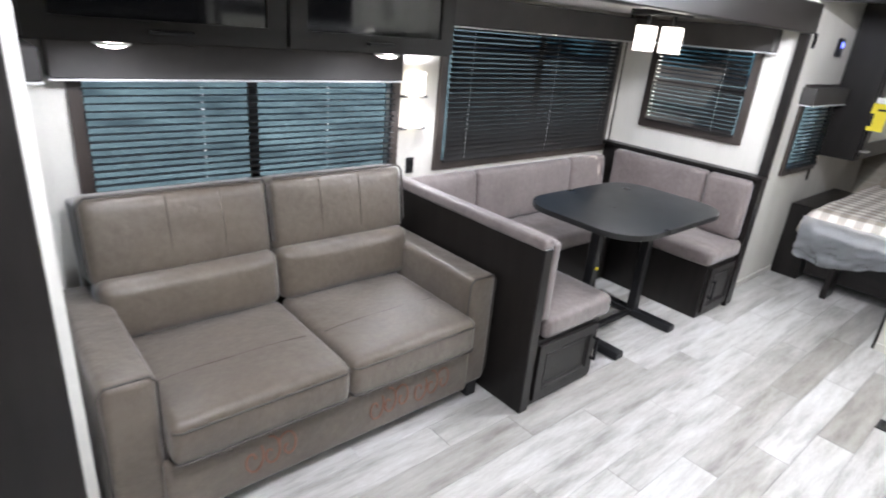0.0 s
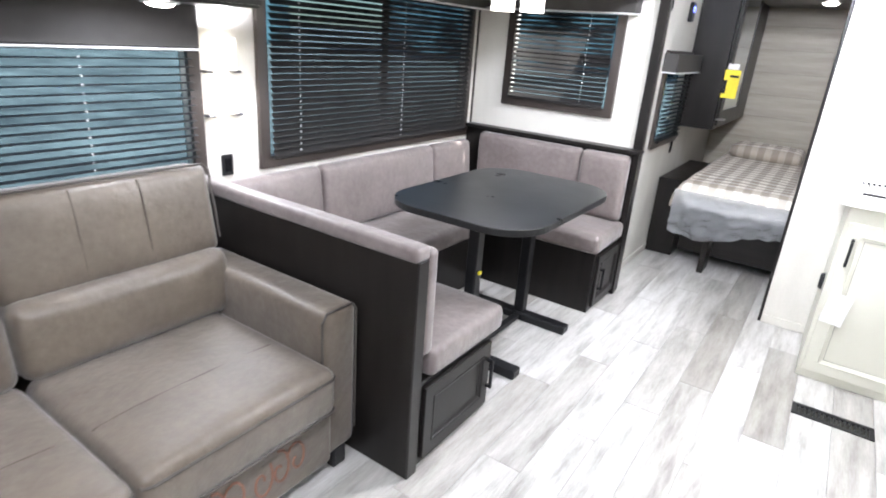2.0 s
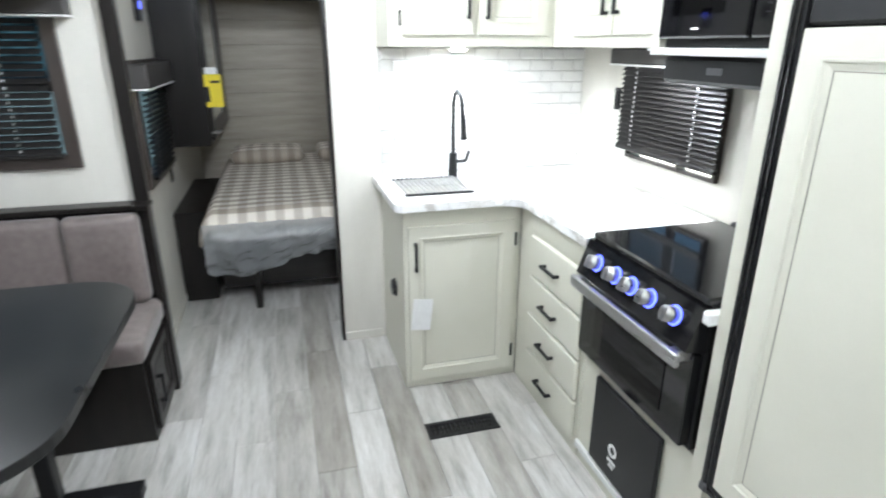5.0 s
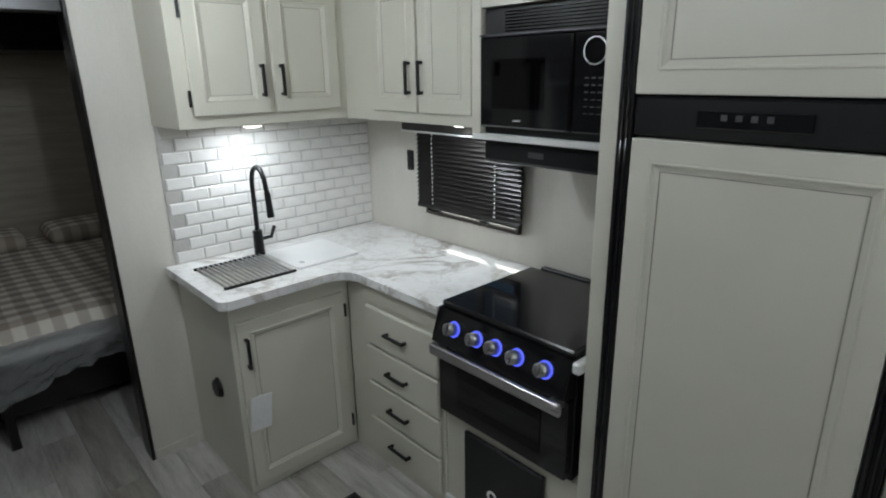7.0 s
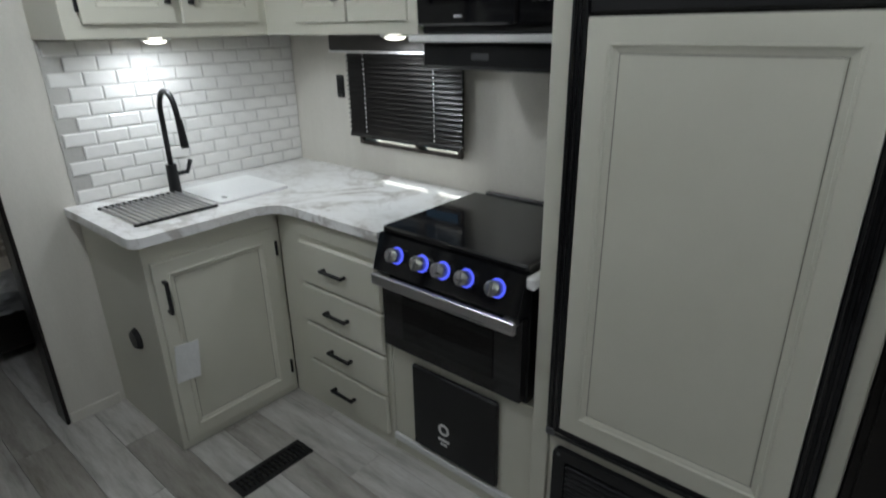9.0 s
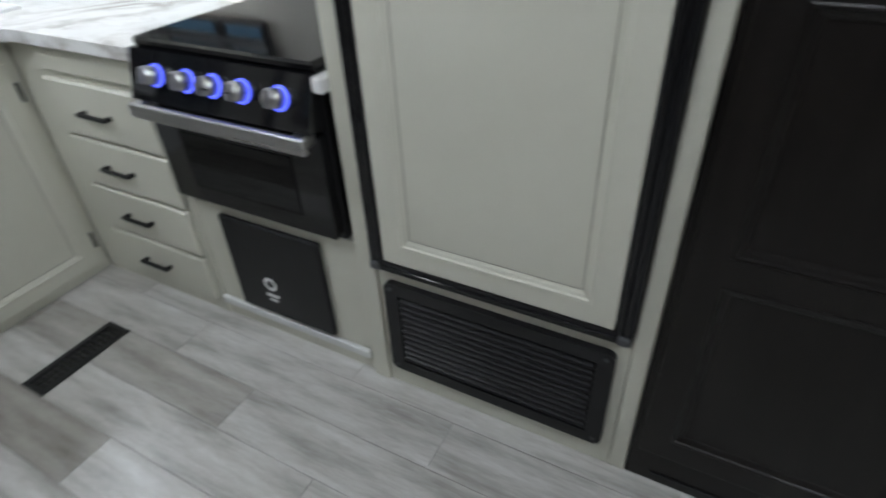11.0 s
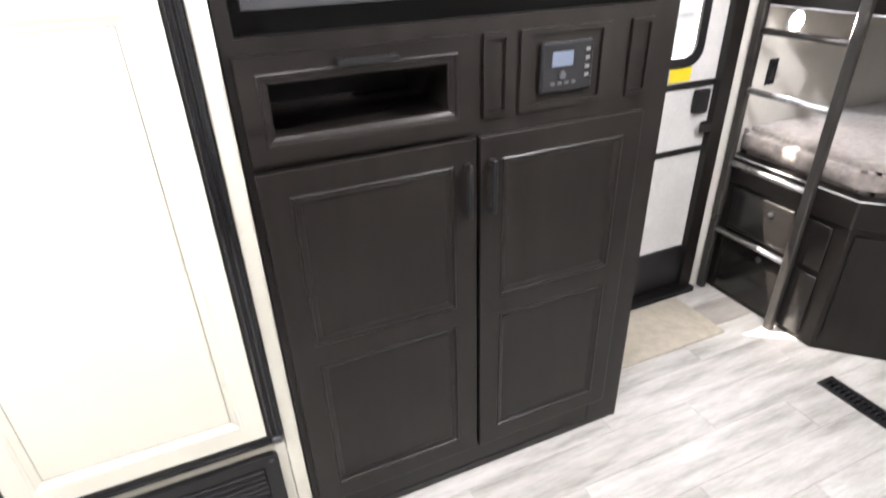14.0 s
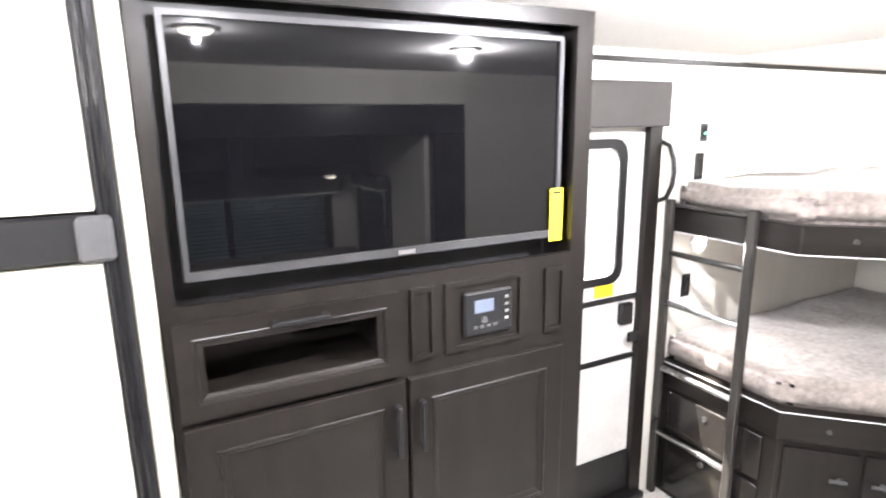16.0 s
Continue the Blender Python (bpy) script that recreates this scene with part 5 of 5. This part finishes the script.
def floor_vent(x0, x1, y0, y1):
    e = thing("floor_vent", (x0, y0, 0), "black slotted floor register", "vent", "floor vents")
    part("frame", slab(rect(x0, x1, y0, y1), [rect(x0 + 0.018, x1 - 0.018, y0 + 0.018, y1 - 0.018)], flat, 0.0008, 0.006), BLACK, e)
    part("well", boxes((x0 + 0.017, x1 - 0.017, y0 + 0.017, y1 - 0.017, 0.0008, 0.0016), bev=0), GLOSSB, e)
    for row in range(2):
        for k in range(14):
            y = y0 + 0.03 + k * (y1 - y0 - 0.06) / 13
            xm = x0 + 0.018 + row * (x1 - x0 - 0.036) / 2
            part("slat", boxes((xm + 0.003, xm + (x1 - x0 - 0.036) / 2 - 0.003, y - 0.004, y + 0.004, 0.0018, 0.0055), bev=0.0008), BLACK, e)
floor_vent(3.33, 3.43, 0.32, 0.625)
floor_vent(-0.26, -0.175, 0.31, 0.62)
# ---- headboard planks, floor planks and wall tiles ----
headwall = bpy.data.objects["wall_east"]
board = finish(box(bmesh.new(), XF - 0.008, XF - 0.0005, YK + 0.002, YB - 0.002, 0.0, 0.186, 0.003), HEADWALL, "board")
for k in range(11):
    o = new("board", board)
    o.parent = headwall
    o.location = (0, 0, 0.012 + 0.1885 * k)

floor = bpy.data.objects["floor"]
random.seed(4)

def plank_mesh(length, width):
    bm = box(bmesh.new(), 0, length - 0.0012, 0, width - 0.0012, -0.008, 0.0, 0)
    top = [e for e in bm.edges if all(v.co.z > -0.001 for v in e.verts)]
    bmesh.ops.bevel(bm, geom=top, offset=0.0009, segments=1, affect="EDGES")
    return finish(bm, PLANK, "plank")

PW, PL = 0.152, 0.92
cut_planks = {}

def lay_plank(a, b, y):
    length = round(b - a, 3)
    if length < 0.01:
        return
    if length not in cut_planks:
        cut_planks[length] = plank_mesh(length, PW)
    o = new("plank", cut_planks[length])
    o.parent = floor
    o.location = (a, y, 0)

y, row = YK, 0
while y < YS - 0.01:
    x = XB - PL * ((row * 0.37) % 1.0)
    while x < XF:
        low, high = (XB, XF) if y < YB - 0.10 else (XL - 0.04, XE + 0.04)
        lay_plank(max(x, low), min(x + PL, high), y)
        x += PL
    y += PW
    row += 1

backsplash = thing("backsplash", (XP, 0.1, 0.902), "white glossy subway tile backsplash behind the sink", "backsplash")
part("grout", boxes((XP - 0.004, XP - 0.0005, YK + 0.001, 0.635, 0.903, 1.507), bev=0), GROUT, backsplash)
def tile_mesh(w, h):
    bm = bmesh.new()
    c = [(0, 0), (w, 0), (w, h), (0, h)]
    i = 0.0055
    d = [(i, i), (w - i, i), (w - i, h - i), (i, h - i)]
    a = [bm.verts.new((0, y, z)) for y, z in c]
    b = [bm.verts.new((-0.003, y, z)) for y, z in c]
    t = [bm.verts.new((-0.0062, y, z)) for y, z in d]
    for k in range(4):
        n = (k + 1) % 4
        bm.faces.new((a[k], a[n], b[n], b[k]))
        bm.faces.new((b[k], b[n], t[n], t[k]))
    bm.faces.new(t)
    return finish(bm, TILE, "tile")
TW, TH = 0.1185, 0.0545
full, part_tile = tile_mesh(TW - 0.003, TH - 0.003), tile_mesh(TW / 2 - 0.003, TH - 0.003)
for r in range(11):
    z = 0.905 + r * TH
    y = YK + 0.002
    if r % 2:
        o = new("tile", part_tile)
        o.parent = backsplash
        o.matrix_parent_inverse = Matrix.Translation(-backsplash.location)
        o.location = (XP - 0.004, y, z)
        y += TW / 2
    while y + TW < 0.66:
        o = new("tile", full)
        o.parent = backsplash
        o.matrix_parent_inverse = Matrix.Translation(-backsplash.location)
        o.location = (XP - 0.004, y, z)
        y += TW
